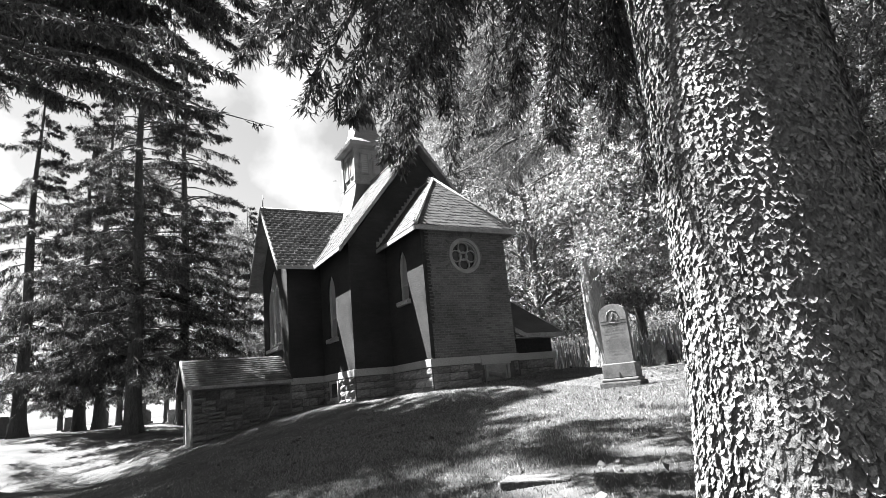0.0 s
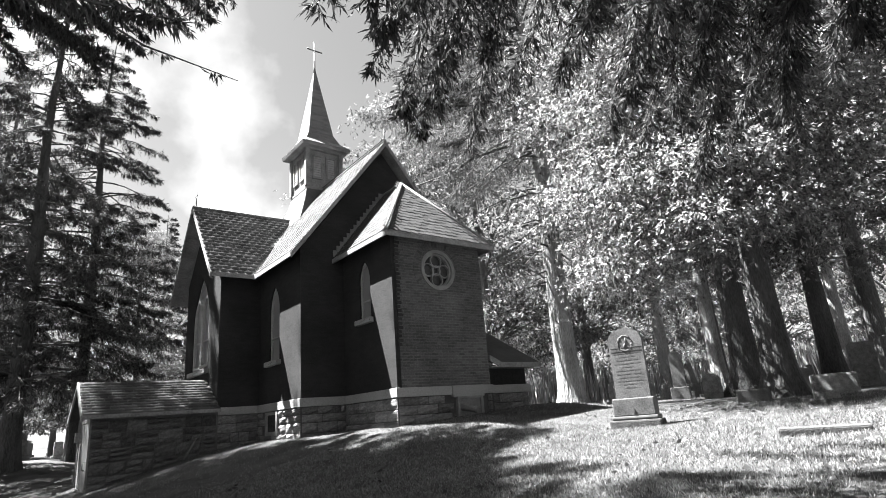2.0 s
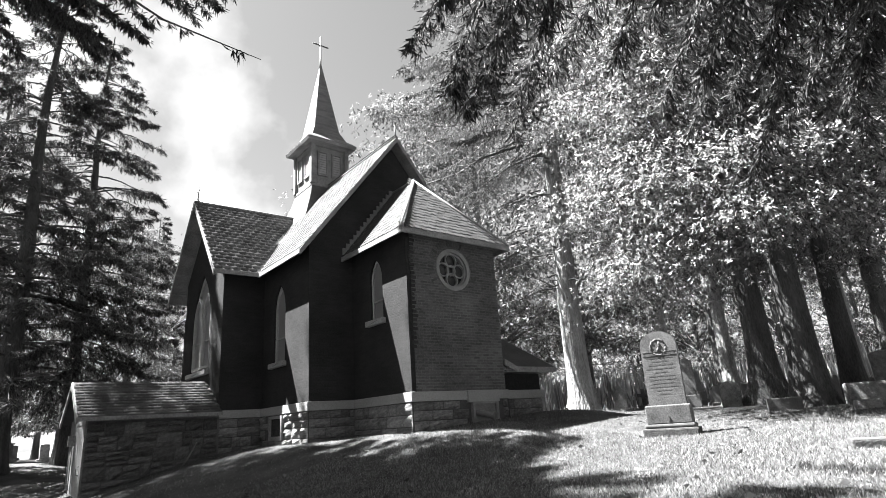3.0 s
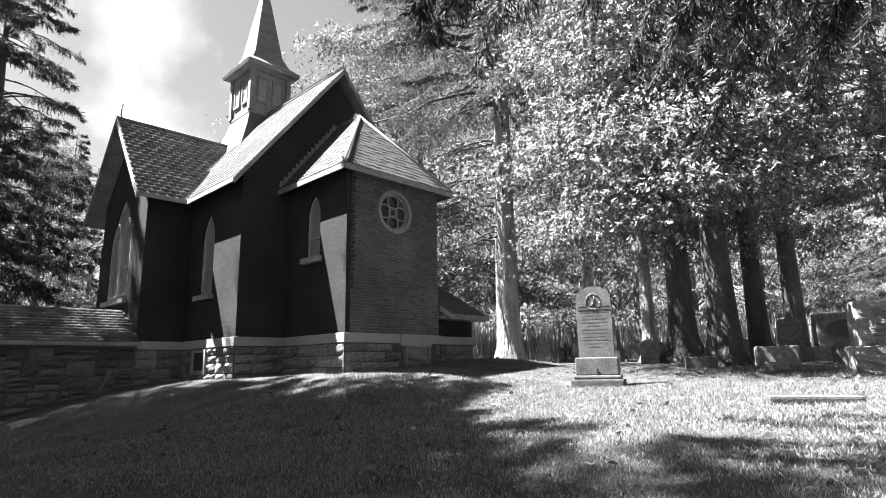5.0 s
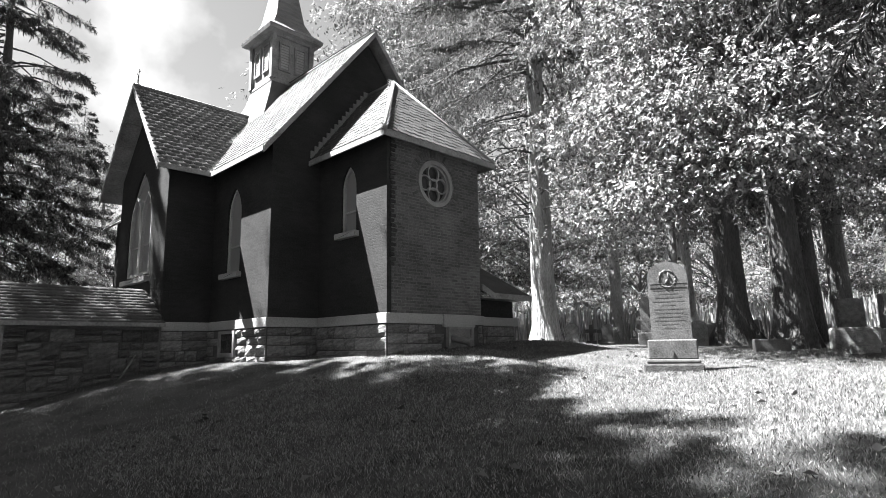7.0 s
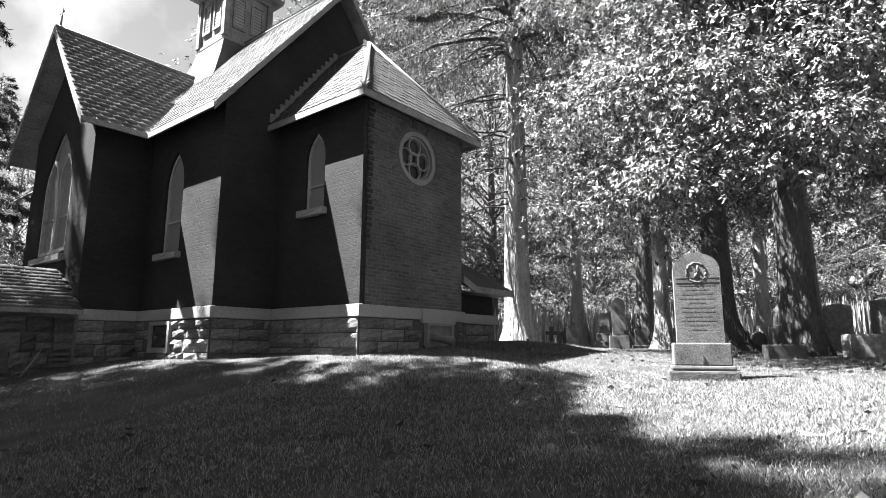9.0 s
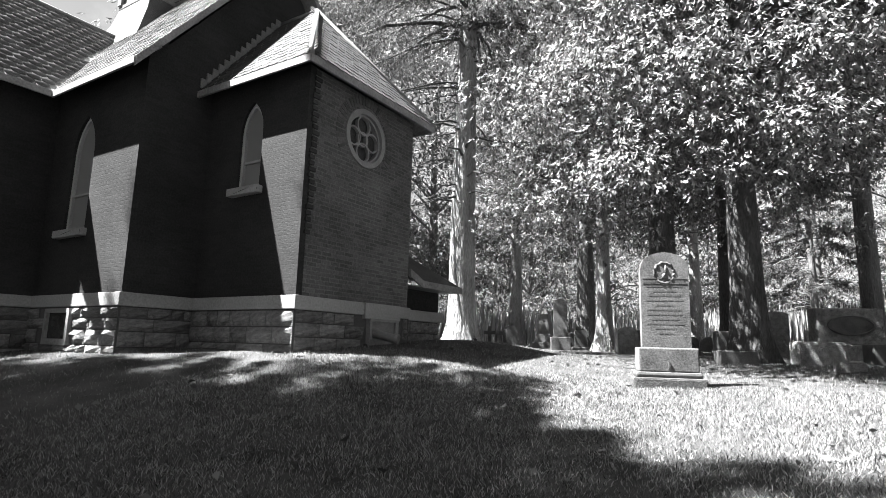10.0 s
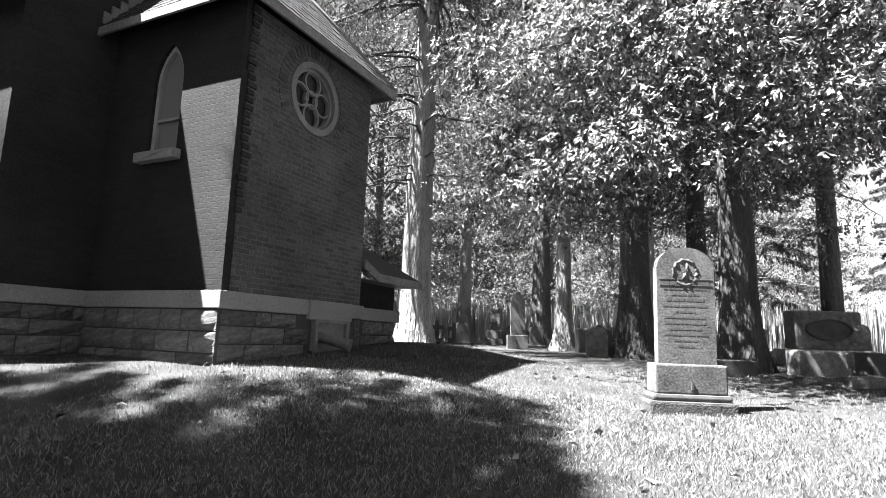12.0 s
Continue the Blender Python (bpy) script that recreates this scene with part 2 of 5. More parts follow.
ZB, ZT = 2.03, 2.24     # water table
NX0, NX1, NY0, NY1 = 6.36, 11.67, 16.4, 27.5
CX0, CX1, CY0 = 7.6, 10.43, 13.93
TX0, TY0, TY1 = 5.195, 19.3, 22.9
MID = 9.015
RIDGE_N, EAVE, NEX = 9.77, 5.88, 5.98
PN = (RIDGE_N - EAVE) / (MID - NEX)
APEX_C = Vector((MID, 15.38, 8.06))
TRY, TRZ, TEY, TVX = 21.1, 8.63, 18.75, 4.75
PT = (TRZ - EAVE) / (TRY - TEY)


def win(name, w, h, c, z, place, label):
    """Lancet window: timber frame, dark glass, stone sill, mullion."""
    w_ob = new(name)
    w_ob.parent = chapel
    w_ob["label"] = label
    bm = bmesh.new()
    plate(bm, [lancet(w, h, 8, c, z), lancet(w - 0.13, h - 0.13, 8, c, z + 0.05)], lambda u, v, d: place(u, v, d + 0.05), 0.07)
    cpart("frame", bm, M_FRAME, w_ob)
    bm = bmesh.new()
    plate(bm, [lancet(w - 0.14, h - 0.14, 8, c, z + 0.05)], lambda u, v, d: place(u, v, d + 0.10), 0.02)
    cpart("glass", bm, M_GLASS, w_ob)
    bm = bmesh.new()
    plate(bm, [[(c - w / 2 - 0.1, z - 0.13), (c + w / 2 + 0.1, z - 0.13), (c + w / 2 + 0.1, z), (c - w / 2 - 0.1, z)]],
          lambda u, v, d: place(u, v, d - 0.12), 0.24)
    bmesh.ops.bevel(bm, geom=bm.edges[:], offset=0.008, segments=1, affect='EDGES')
    cpart("sill", bm, M_BAND, w_ob, "pale stone sill")
    bm = bmesh.new()
    plate(bm, [[(c - w / 2 + 0.05, z + h * 0.3), (c + w / 2 - 0.05, z + h * 0.3), (c + w / 2 - 0.05, z + h * 0.3 + 0.035), (c - w / 2 + 0.05, z + h * 0.3 + 0.035)]],
          lambda u, v, d: place(u, v, d + 0.06), 0.05)
    cpart("glazing_bar", bm, M_FRAME, w_ob)
    return w_ob


# walls with their openings
def west(x):
    return lambda u, v, d: (x + d, u, v)


def south(y):
    return lambda u, v, d: (u, y + d, v)


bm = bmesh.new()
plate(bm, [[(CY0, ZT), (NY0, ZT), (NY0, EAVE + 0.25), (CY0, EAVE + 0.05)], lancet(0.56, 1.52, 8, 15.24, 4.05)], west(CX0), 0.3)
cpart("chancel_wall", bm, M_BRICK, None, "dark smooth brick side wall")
# end wall: face brick, its paler tone partly stands in for lawn bounce
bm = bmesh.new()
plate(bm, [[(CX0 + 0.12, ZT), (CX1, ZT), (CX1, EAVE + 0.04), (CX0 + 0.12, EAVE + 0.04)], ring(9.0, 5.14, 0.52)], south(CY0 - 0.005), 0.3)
cpart("chancel_end_wall", bm, M_FACEBRICK, None, "face-brick end wall with toothed corner, coloured paler for lawn bounce light")
bm = bmesh.new()
plate(bm, [[(CY0 + 0.3, ZT), (NY0, ZT), (NY0, EAVE + 0.05), (CY0 + 0.3, EAVE + 0.05)]], west(CX1 - 0.3), 0.3)
cpart("chancel_east_wall", bm, M_BRICK)
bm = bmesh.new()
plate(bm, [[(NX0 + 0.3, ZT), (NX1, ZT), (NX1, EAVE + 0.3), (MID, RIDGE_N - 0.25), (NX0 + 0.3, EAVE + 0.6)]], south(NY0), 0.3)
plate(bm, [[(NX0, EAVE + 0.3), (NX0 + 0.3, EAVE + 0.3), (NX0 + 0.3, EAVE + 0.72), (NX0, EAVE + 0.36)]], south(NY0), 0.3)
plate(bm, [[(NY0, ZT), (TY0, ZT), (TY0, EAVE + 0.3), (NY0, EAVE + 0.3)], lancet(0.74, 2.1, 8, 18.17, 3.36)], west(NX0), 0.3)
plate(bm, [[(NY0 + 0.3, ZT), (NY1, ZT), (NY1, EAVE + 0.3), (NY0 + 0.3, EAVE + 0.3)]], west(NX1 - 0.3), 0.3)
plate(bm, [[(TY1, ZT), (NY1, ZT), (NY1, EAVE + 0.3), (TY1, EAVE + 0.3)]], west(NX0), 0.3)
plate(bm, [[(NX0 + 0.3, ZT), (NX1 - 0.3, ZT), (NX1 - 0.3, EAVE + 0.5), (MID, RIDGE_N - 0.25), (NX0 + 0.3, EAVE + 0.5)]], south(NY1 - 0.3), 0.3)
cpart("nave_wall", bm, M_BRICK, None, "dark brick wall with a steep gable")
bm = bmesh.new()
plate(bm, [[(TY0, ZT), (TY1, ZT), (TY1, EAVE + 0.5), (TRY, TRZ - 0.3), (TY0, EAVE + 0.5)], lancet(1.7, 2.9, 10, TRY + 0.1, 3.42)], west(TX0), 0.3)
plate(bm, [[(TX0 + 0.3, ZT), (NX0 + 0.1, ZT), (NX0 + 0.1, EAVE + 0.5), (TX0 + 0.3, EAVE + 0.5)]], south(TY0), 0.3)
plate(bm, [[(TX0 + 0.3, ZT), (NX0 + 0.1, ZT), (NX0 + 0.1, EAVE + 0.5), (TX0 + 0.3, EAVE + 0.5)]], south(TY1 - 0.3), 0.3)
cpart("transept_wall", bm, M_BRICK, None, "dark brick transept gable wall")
# toothed brick quoins on the chancel corner
bm = bmesh.new()
box(bm, (0, -0.034, 0), (0.11, 0.02, 0.066), 0.006)
qb = cpart("quoin_brick", bm, mat("quoin_brick", 0.02, 0.045, 0.9, 3, 40, 0.4, vary=0.3), None, "projecting toothed corner brick")
qb.data.transform(CH.inverted())
for i in range(27):
    z = ZT + 0.95 + i * 0.1005
    ob = qb if i == 0 else new("quoin_brick", qb.data)
    ob.parent = chapel
    ob.matrix_basis = CH @ Matrix.Translation((CX0 + (0.10 if i % 9 > 4 else 0.07), CY0, z)) @ Matrix.Diagonal((1.0 + 0.35 * (i % 3 == 1), 1, 1, 1))
# brick ring over the rose window
M_ARCH = mat("arch_brick", 0.05, 0.11, 0.9, 6, 40, 0.4, vary=0.3)
for i in range(34):
    a = math.pi * (-0.15 + 1.3 * i / 33)
    c, s = math.cos(a), math.sin(a)
    bm = bmesh.new()
    plate(bm, [[(9.0 + r * c - q * s, 5.14 + r * s + q * c) for r, q in ((0.6, -0.026), (0.76, -0.03), (0.76, 0.03), (0.6, 0.026))]], lambda u, v, d: (u, CY0 - 0.016 + d, v), 0.03)
    cpart("arch_brick", bm, M_ARCH)

win("window", 0.56, 1.52, 15.24, 4.05, west(CX0), "narrow pointed chancel window")
win("window", 0.74, 2.1, 18.17, 3.36, west(NX0), "tall pointed nave window")
tw = win("window", 1.7, 2.9, TRY + 0.1, 3.42, west(TX0), "wide pointed transept window with tracery")
for c in (TRY - 0.32, TRY + 0.52):
    bm = bmesh.new()
    plate(bm, [lancet(0.82, 2.2, 8, c, 3.5), lancet(0.66, 2.05, 8, c, 3.58)], lambda u, v, d: (TX0 + 0.02 + d, u, v), 0.08)
    cpart("tracery", bm, M_FRAME, tw)
M_ROSEGLASS = mat("dark_glass", 0.02, 0.05, 0.25, 6, 40, 0.05, 0.002)
M_ROSE = mat("rose_stone", 0.15, 0.25, 0.8, 6, 40)
rose = new("rose_window")
rose.parent = chapel
rose["label"] = "round quatrefoil rose window"
bm = bmesh.new()
plate(bm, [ring(9.0, 5.14, 0.53), ring(9.0, 5.14, 0.44)], lambda u, v, d: (u, CY0 - 0.03 + d, v), 0.1)
plate(bm, [ring(9.0, 5.14, 0.445), ring(9.0, 5.14, 0.40)], lambda u, v, d: (u, CY0 + 0.03 + d, v), 0.1)
cpart("frame", bm, M_ROSE, rose, "round stone-coloured frame")
bm = bmesh.new()
plate(bm, [ring(9.0, 5.14, 0.42)], lambda u, v, d: (u, CY0 + 0.12 + d, v), 0.02)
cpart("glass", bm, M_ROSEGLASS, rose)
for k, (du, dv, r) in enumerate(((0, 0, 0.14), (0.25, 0, 0.18), (-0.25, 0, 0.18), (0, 0.25, 0.18), (0, -0.25, 0.18))):
    bm = bmesh.new()
    plate(bm, [ring(9.0 + du, 5.14 + dv, r, 28), ring(9.0 + du, 5.14 + dv, r - 0.028, 28)], lambda u, v, d: (u, CY0 + 0.055 - 0.003 * k + d, v), 0.06)
    cpart("tracery", bm, M_ROSE, rose)

# water table and foundation core
def skirt(name, pts, z0, z1, out, material, bev, label):
    """Band along an L- or Z-shaped run of wall foot, out metres proud of it."""
    for (x0, y0), (x1, y1) in zip(pts, pts[1:]):
        bm = bmesh.new()
        if y0 == y1:
            box(bm, (min(x0, x1) - out, y0 - out, z0), (max(x0, x1) - out * 0.01, y0 + 0.28, z1), bev)
        else:
            box(bm, (x0 - out * 1.003, min(y0, y1) - out * 0.02, z0), (x0 + 0.28, max(y0, y1) - out - 0.002, z1), bev)
        cpart(name, bm, material, None, label)


RUN = [(CX1 + 0.05, CY0), (CX0, CY0), (CX0, NY0), (NX0, NY0), (NX0, TY0), (TX0, TY0), (TX0, TY1)]
skirt("water_table", RUN, ZB, ZT, 0.06, M_BAND, 0.012, "pale painted stone band")
skirt("foundation_core", RUN, 0.3, ZB - 0.002, 0.02, M_MORTAR, 0, "mortar bed of the stone foundation")
bm = bmesh.new()
box(bm, (9.12, CY0 - 0.095, ZB - 0.06), (10.12, CY0 + 0.1, ZT + 0.003), 0.012)
cpart("water_table", bm, M_BAND, None, "pale painted stone band")

# roofs: boards under slates
roof_n = new("roof")
roof_n.parent = chapel
roof_n["label"] = "steep slate nave roof with white fascia"


def slab(bm, pts, thick):
    n = (Vector(pts[1]) - Vector(pts[0])).cross(Vector(pts[2]) - Vector(pts[0])).normalized()
    if n.z < 0:
        n = -n
    a = [bm.verts.new(p) for p in pts]
    b = [bm.verts.new(Vector(p) - n * thick) for p in pts]
    bm.faces.new(a)
    bm.faces.new(b[::-1])
    for i in range(len(a)):
        j = (i + 1) % len(a)
        bm.faces.new((a[i], b[i], b[j], a[j]))


XV = MID - (RIDGE_N - TRZ) / PN
VS, VE = 16.1, 27.8
bm = bmesh.new()
slab(bm, [(NEX, VS, EAVE), (NEX, TEY, EAVE), (XV, TRY, TRZ), (MID, TRY, RIDGE_N), (MID, VS, RIDGE_N)], 0.06)
slab(bm, [(NEX, 23.45, EAVE), (NEX, VE, EAVE), (MID, VE, RIDGE_N), (MID, TRY, RIDGE_N), (XV, TRY, TRZ)], 0.06)
slab(bm, [(2 * MID - NEX, VS, EAVE), (2 * MID - NEX, VE, EAVE), (MID, VE, RIDGE_N), (MID, VS, RIDGE_N)], 0.06)
cpart("roof_board", bm, M_WHITE, roof_n)
bm = bmesh.new()
slab(bm, [(TVX, TEY, EAVE), (NEX, TEY, EAVE), (XV, TRY, TRZ), (TVX, TRY, TRZ)], 0.06)
slab(bm, [(TVX, 23.45, EAVE), (NEX, 23.45, EAVE), (XV, TRY, TRZ), (TVX, TRY, TRZ)], 0.06)
cpart("transept_roof_board", bm, M_WHITE, roof_n)
CEX0, CEX1, CEY = CX0 - 0.3, CX1 + 0.3, CY0 - 0.3
bm = bmesh.new()
bk = (MID, NY0, APEX_C.z)
slab(bm, [(CEX0, CEY, EAVE), (CEX0, NY0, EAVE), bk, APEX_C], 0.06)
slab(bm, [(CEX1, CEY, EAVE), (CEX1, NY0, EAVE), bk, APEX_C], 0.06)
slab(bm, [(CEX0, CEY, EAVE), (CEX1, CEY, EAVE), APEX_C], 0.06)
cpart("chancel_roof_board", bm, M_WHITE, roof_n)


def board(bm, a, b, h, t, up=(0, 0, 1)):
    """A board from a to b: h high downwards, t thick."""
    a, b, up = Vector(a), Vector(b), Vector(up)
    d = (b - a).normalized()
    side = d.cross(up).normalized() * t / 2
    dn = -up * h
    q = [a + side, a - side, a - side + dn, a + side + dn, b + side, b - side, b - side + dn, b + side + dn]
    v = [bm.verts.new(p) for p in q]
    for f in ((0, 1, 2, 3), (4, 5, 6, 7), (0, 1, 5, 4), (1, 2, 6, 5), (2, 3, 7, 6), (3, 0, 4, 7)):
        bm.faces.new([v[i] for i in f])


FASC = [((CEX0, CEY, EAVE), (CEX1, CEY, EAVE), 0.12), ((CEX0, CEY, EAVE), (CEX0, NY0, EAVE), 0.12), ((CEX1, CEY, EAVE), (CEX1, NY0, EAVE), 0.12),
        ((NEX, VS, EAVE), (NEX, TEY, EAVE), 0.12), ((NEX, VS, EAVE), (MID, VS, RIDGE_N), 0.17), ((2 * MID - NEX, VS, EAVE), (MID, VS, RIDGE_N), 0.17),
        ((TVX, TEY, EAVE), (NEX, TEY, EAVE), 0.11), ((TVX, TEY, EAVE), (TVX, TRY, TRZ), 0.17), ((TVX, 23.45, EAVE), (TVX, TRY, TRZ), 0.17),
        ((2 * MID - NEX, VS, EAVE), (2 * MID - NEX, VE, EAVE), 0.12)]
for a, b, h in FASC:
    bm = bmesh.new()
    up = Vector((0, 0, 1))
    board(bm, Vector(a) + up * 0.02, Vector(b) + up * 0.02, h, 0.04)
    cpart("fascia_board", bm, M_WHITE, roof_n, "white painted fascia board")
# panelled soffit battens under the gables
for sx in (1, -1):
    for k in range(5):
        f = 0.12 + k * 0.2
        x, z = NEX + (MID - NEX) * f, EAVE + (RIDGE_N - EAVE) * f - 0.1
        bm = bmesh.new()
        box(bm, (-0.03, VS + 0.03, -0.05), (0.03, NY0, 0.0), 0.005)
        bmesh.ops.transform(bm, matrix=pose(x if sx > 0 else 2 * MID - x, 0, z, 0, -52 * sx, 0), verts=bm.verts)
        cpart("soffit_batten", bm, M_WHITE, roof_n)
for sy in (1, -1):
    for k in range(5):
        f = 0.12 + k * 0.2
        y, z = TEY + (TRY - TEY) * f, EAVE + (TRZ - EAVE) * f - 0.1
        bm = bmesh.new()
        box(bm, (TVX + 0.03, -0.03, -0.05), (TX0, 0.03, 0.0), 0.005)
        bmesh.ops.transform(bm, matrix=pose(0, y if sy > 0 else 2 * TRY - y, z, 49 * sy, 0, 0), verts=bm.verts)
        cpart("soffit_batten", bm, M_WHITE, roof_n)


def slates(name, o, u, v, wide, high, inside, row, col, material, parent, label, pointed=0.5, single=False, origin=(9.0, 19.0, 1.3)):
    """Courses of lapped slates on a slope: o at the eave, u along it, v up the slope."""
    o, u, v = Vector(o), Vector(u).normalized(), Vector(v).normalized()
    n = u.cross(v).normalized()
    if n.z < 0:
        n = -n
    verts, faces = [], []
    if single:
        me = bpy.data.meshes.new("slate")
        w = col * 0.485
        pts = [(-w, row * 1.25, 0.012), (w, row * 1.25, 0.012), (w, row * pointed * 0.6, 0.02), (w * 0.45, 0, 0.02), (-w * 0.45, 0, 0.02), (-w, row * pointed * 0.6, 0.02)]
        pts += [(a, b, h - 0.014) for a, b, h in pts[2:]]
        me.from_pydata(pts, [], [(0, 1, 2, 5), (2, 3, 4, 5), (2, 6, 7, 3), (3, 7, 8, 4), (4, 8, 9, 5)])
        me.materials.append(material)
        turn = Matrix((v.cross(n), v, n)).transposed().to_4x4()
    r = random.Random(len(label) + int(wide * 10))
    for j in range(int(high / row) + 1):
        for i in range(-1, int(wide / col) + 2):
            cu, cv = (i + (j % 2) * 0.5) * col, j * row
            if not inside(cu + col / 2, cv + row * 0.3):
                continue
            w, lift, dp = col * 0.47, 0.023 + r.uniform(-0.004, 0.004), r.uniform(-0.012, 0.012)
            c = cu + col / 2
            if single:
                ob = new("slate", me)
                ob.parent = parent
                ob.matrix_basis = Matrix.Translation(o + u * c + v * (cv + dp) + n * (lift - 0.02) - Vector(origin)) @ turn
                continue
            pts = [(c - w, cv + row * 1.25, 0.012), (c + w, cv + row * 1.25, 0.012), (c + w, cv + row * pointed * 0.6 + dp, lift),
                   (c + w * 0.45, cv + dp, lift), (c - w * 0.45, cv + dp, lift), (c - w, cv + row * pointed * 0.6 + dp, lift)]
            pts = [(min(max(a, 0.0), wide), b, h) for a, b, h in pts]
            k = len(verts)
            verts += [o + u * a + v * b + n * h for a, b, h in pts]
            verts += [o + u * a + v * b + n * (h - 0.014) for a, b, h in pts[2:]]
            faces += [(k, k + 1, k + 2, k + 5), (k + 2, k + 3, k + 4, k + 5), (k + 2, k + 6, k + 7, k + 3), (k + 3, k + 7, k + 8, k + 4), (k + 4, k + 8, k + 9, k + 5)]
    if single:
        return None
    ob = arrays(name, [CH @ p for p in verts], faces, material, parent, label)
    ob["kind"] = "stuff"
    return ob


M_SLATE1 = mat("chancel_slate", 0.032, 0.088, 0.85, 1.3, 40, 0.4, 0.01, vary=0.25, spec=0.1)
LN = math.hypot(MID - NEX, RIDGE_N - EAVE)
LT = math.hypot(TRY - TEY, TRZ - EAVE)
LV = (TRZ - EAVE) / PN * math.hypot(1, PN)


def in_nave(a, b):
    y = VS + a
    if not (0 <= a <= VE - VS and 0 <= b <= LN):
        return False
    if b < LV:
        f = b / LV
        return y < TEY + (TRY - TEY) * f or y > 23.45 - (23.45 - TRY) * f
    return True


slates("slate_covering", (NEX + 0.035, VS, EAVE + 0.05), (0, 1, 0), (MID - NEX, 0, RIDGE_N - EAVE), VE - VS, LN, in_nave, 0.17, 0.24, M_SLATE, roof_n, "weathered grey nave slates")
slates("slate_covering", (2 * MID - NEX - 0.035, VS, EAVE + 0.05), (0, 1, 0), (NEX - MID, 0, RIDGE_N - EAVE), VE - VS, LN, lambda a, b: 0 <= a <= VE - VS and b <= LN, 0.17, 0.24, M_SLATE, roof_n, "weathered grey slates east")
slates("slate_covering", (TVX, TEY + 0.035, EAVE + 0.045), (1, 0, 0), (0, TRY - TEY, TRZ - EAVE), 6, LT, lambda a, b: 0 <= a <= (NEX - TVX) + (XV - NEX) * b / LT and 0 <= b <= LT, 0.17, 0.24, M_SLATE, roof_n, "scalloped grey transept slates")
slates("slate_covering", (TVX, 23.47, EAVE + 0.005), (1, 0, 0), (0, TRY - 23.45, TRZ - EAVE), 6, LT, lambda a, b: 0 <= a <= (NEX - TVX) + (XV - NEX) * b / LT and 0 <= b <= LT, 0.17, 0.24, M_SLATE, roof_n, "scalloped grey slates north")
LCS = math.hypot(APEX_C.y - CEY, APEX_C.z - EAVE)
LCW = math.hypot(MID - CEX0, APEX_C.z - EAVE)
slates("slate_covering", (CEX0, CEY + 0.035, EAVE + 0.05), (1, 0, 0), (0, APEX_C.y - CEY, APEX_C.z - EAVE), CEX1 - CEX0, LCS, lambda a, b: b <= LCS and (MID - CEX0) * b / LCS <= a <= (CEX1 - CEX0) - (CEX1 - MID) * b / LCS, 0.15, 0.2, M_SLATE1, roof_n, "grey slates of the hipped chancel end", single=True)
slates("slate_covering", (CEX0 + 0.035, CEY, EAVE + 0.05), (0, 1, 0), (MID - CEX0, 0, APEX_C.z - EAVE), NY0 - CEY, LCW, lambda a, b: b <= LCW and (APEX_C.y - CEY) * b / LCW <= a <= NY0 - CEY, 0.15, 0.2, M_SLATE1, roof_n, "grey slates of the chancel side", single=True)
# ridge and hip caps
M_LEAD = mat("lead_cap", 0.1, 0.2, 0.6)
for a, b, r in (((MID, VS, RIDGE_N), (MID, VE, RIDGE_N), 0.06), ((TVX, TRY, TRZ), (XV, TRY, TRZ), 0.05), ((CEX0, CEY, EAVE), APEX_C, 0.055),
                ((CEX1, CEY, EAVE), APEX_C, 0.055), (APEX_C, bk, 0.05)):
    bm = bmesh.new()
    up = Vector((0, 0, 0.02))
    tube(bm, [Vector(a) + up, (Vector(a) + Vector(b)) / 2 + up, Vector(b) + up], [r] * 3, 6)
    cpart("ridge_cap", bm, M_LEAD, roof_n)
# stepped flashing where the chancel roof meets the gable
M_FLASH = mat("lead_flashing", 0.1, 0.2, 0.6)
for k in range(15):
    bm = bmesh.new()
    f = (k + 0.3) / 15.5
    x, z = CEX0 + (MID - CEX0) * f, EAVE + (APEX_C.z - EAVE) * f
    box(bm, (x - 0.02, NY0 - 0.03, z + 0.06), (x + 0.10, NY0 + 0.01, z + 0.24), 0.004)
    cpart("step_flashing", bm, M_FLASH, roof_n)

# belfry
belfry = new("belfry")
belfry.parent = chapel
belfry["label"] = "white timber belfry with louvred openings and slate spire"
BX, BY, BH = 9.05, 21.05, 0.66


def frustum(bm, levels, cx=BX, cy=BY):
    rings = [[bm.verts.new((cx + sx * h, cy + sy * h, z)) for sx, sy in ((-1, -1), (1, -1), (1, 1), (-1, 1))] for z, h in levels]
    for a, b in zip(rings, rings[1:]):
        for k in range(4):
            bm.faces.new((a[k], a[(k + 1) % 4], b[(k + 1) % 4], b[k]))
    bm.faces.new(rings[0][::-1])
    bm.faces.new(rings[-1])


bm = bmesh.new()
frustum(bm, [(7.6, 1.5), (8.6, 1.06), (9.3, 0.8), (9.75, 0.69)])
cpart("skirt", bm, M_SLATE, belfry, "flared slate-hung base")
bm = bmesh.new()
box(bm, (BX - BH, BY - BH, 9.75), (BX + BH, BY + BH, 11.35), 0.01)
cpart("body", bm, M_WHITE, belfry, "white painted timber body")
bm = bmesh.new()
box(bm, (BX - BH - 0.05, BY - BH - 0.05, 9.72), (BX + BH + 0.05, BY + BH + 0.05, 9.82), 0.02)
cpart("base_moulding", bm, M_WHITE, belfry)
for sx in (-1, 1):
    for sy in (-1, 1):
        x, y = BX + sx * BH, BY + sy * BH
        bm = bmesh.new()
        box(bm, (x - 0.08, y - 0.08, 9.825), (x + 0.08, y + 0.08, 11.34), 0.01)
        cpart("corner_post", bm, M_WHITE, belfry)
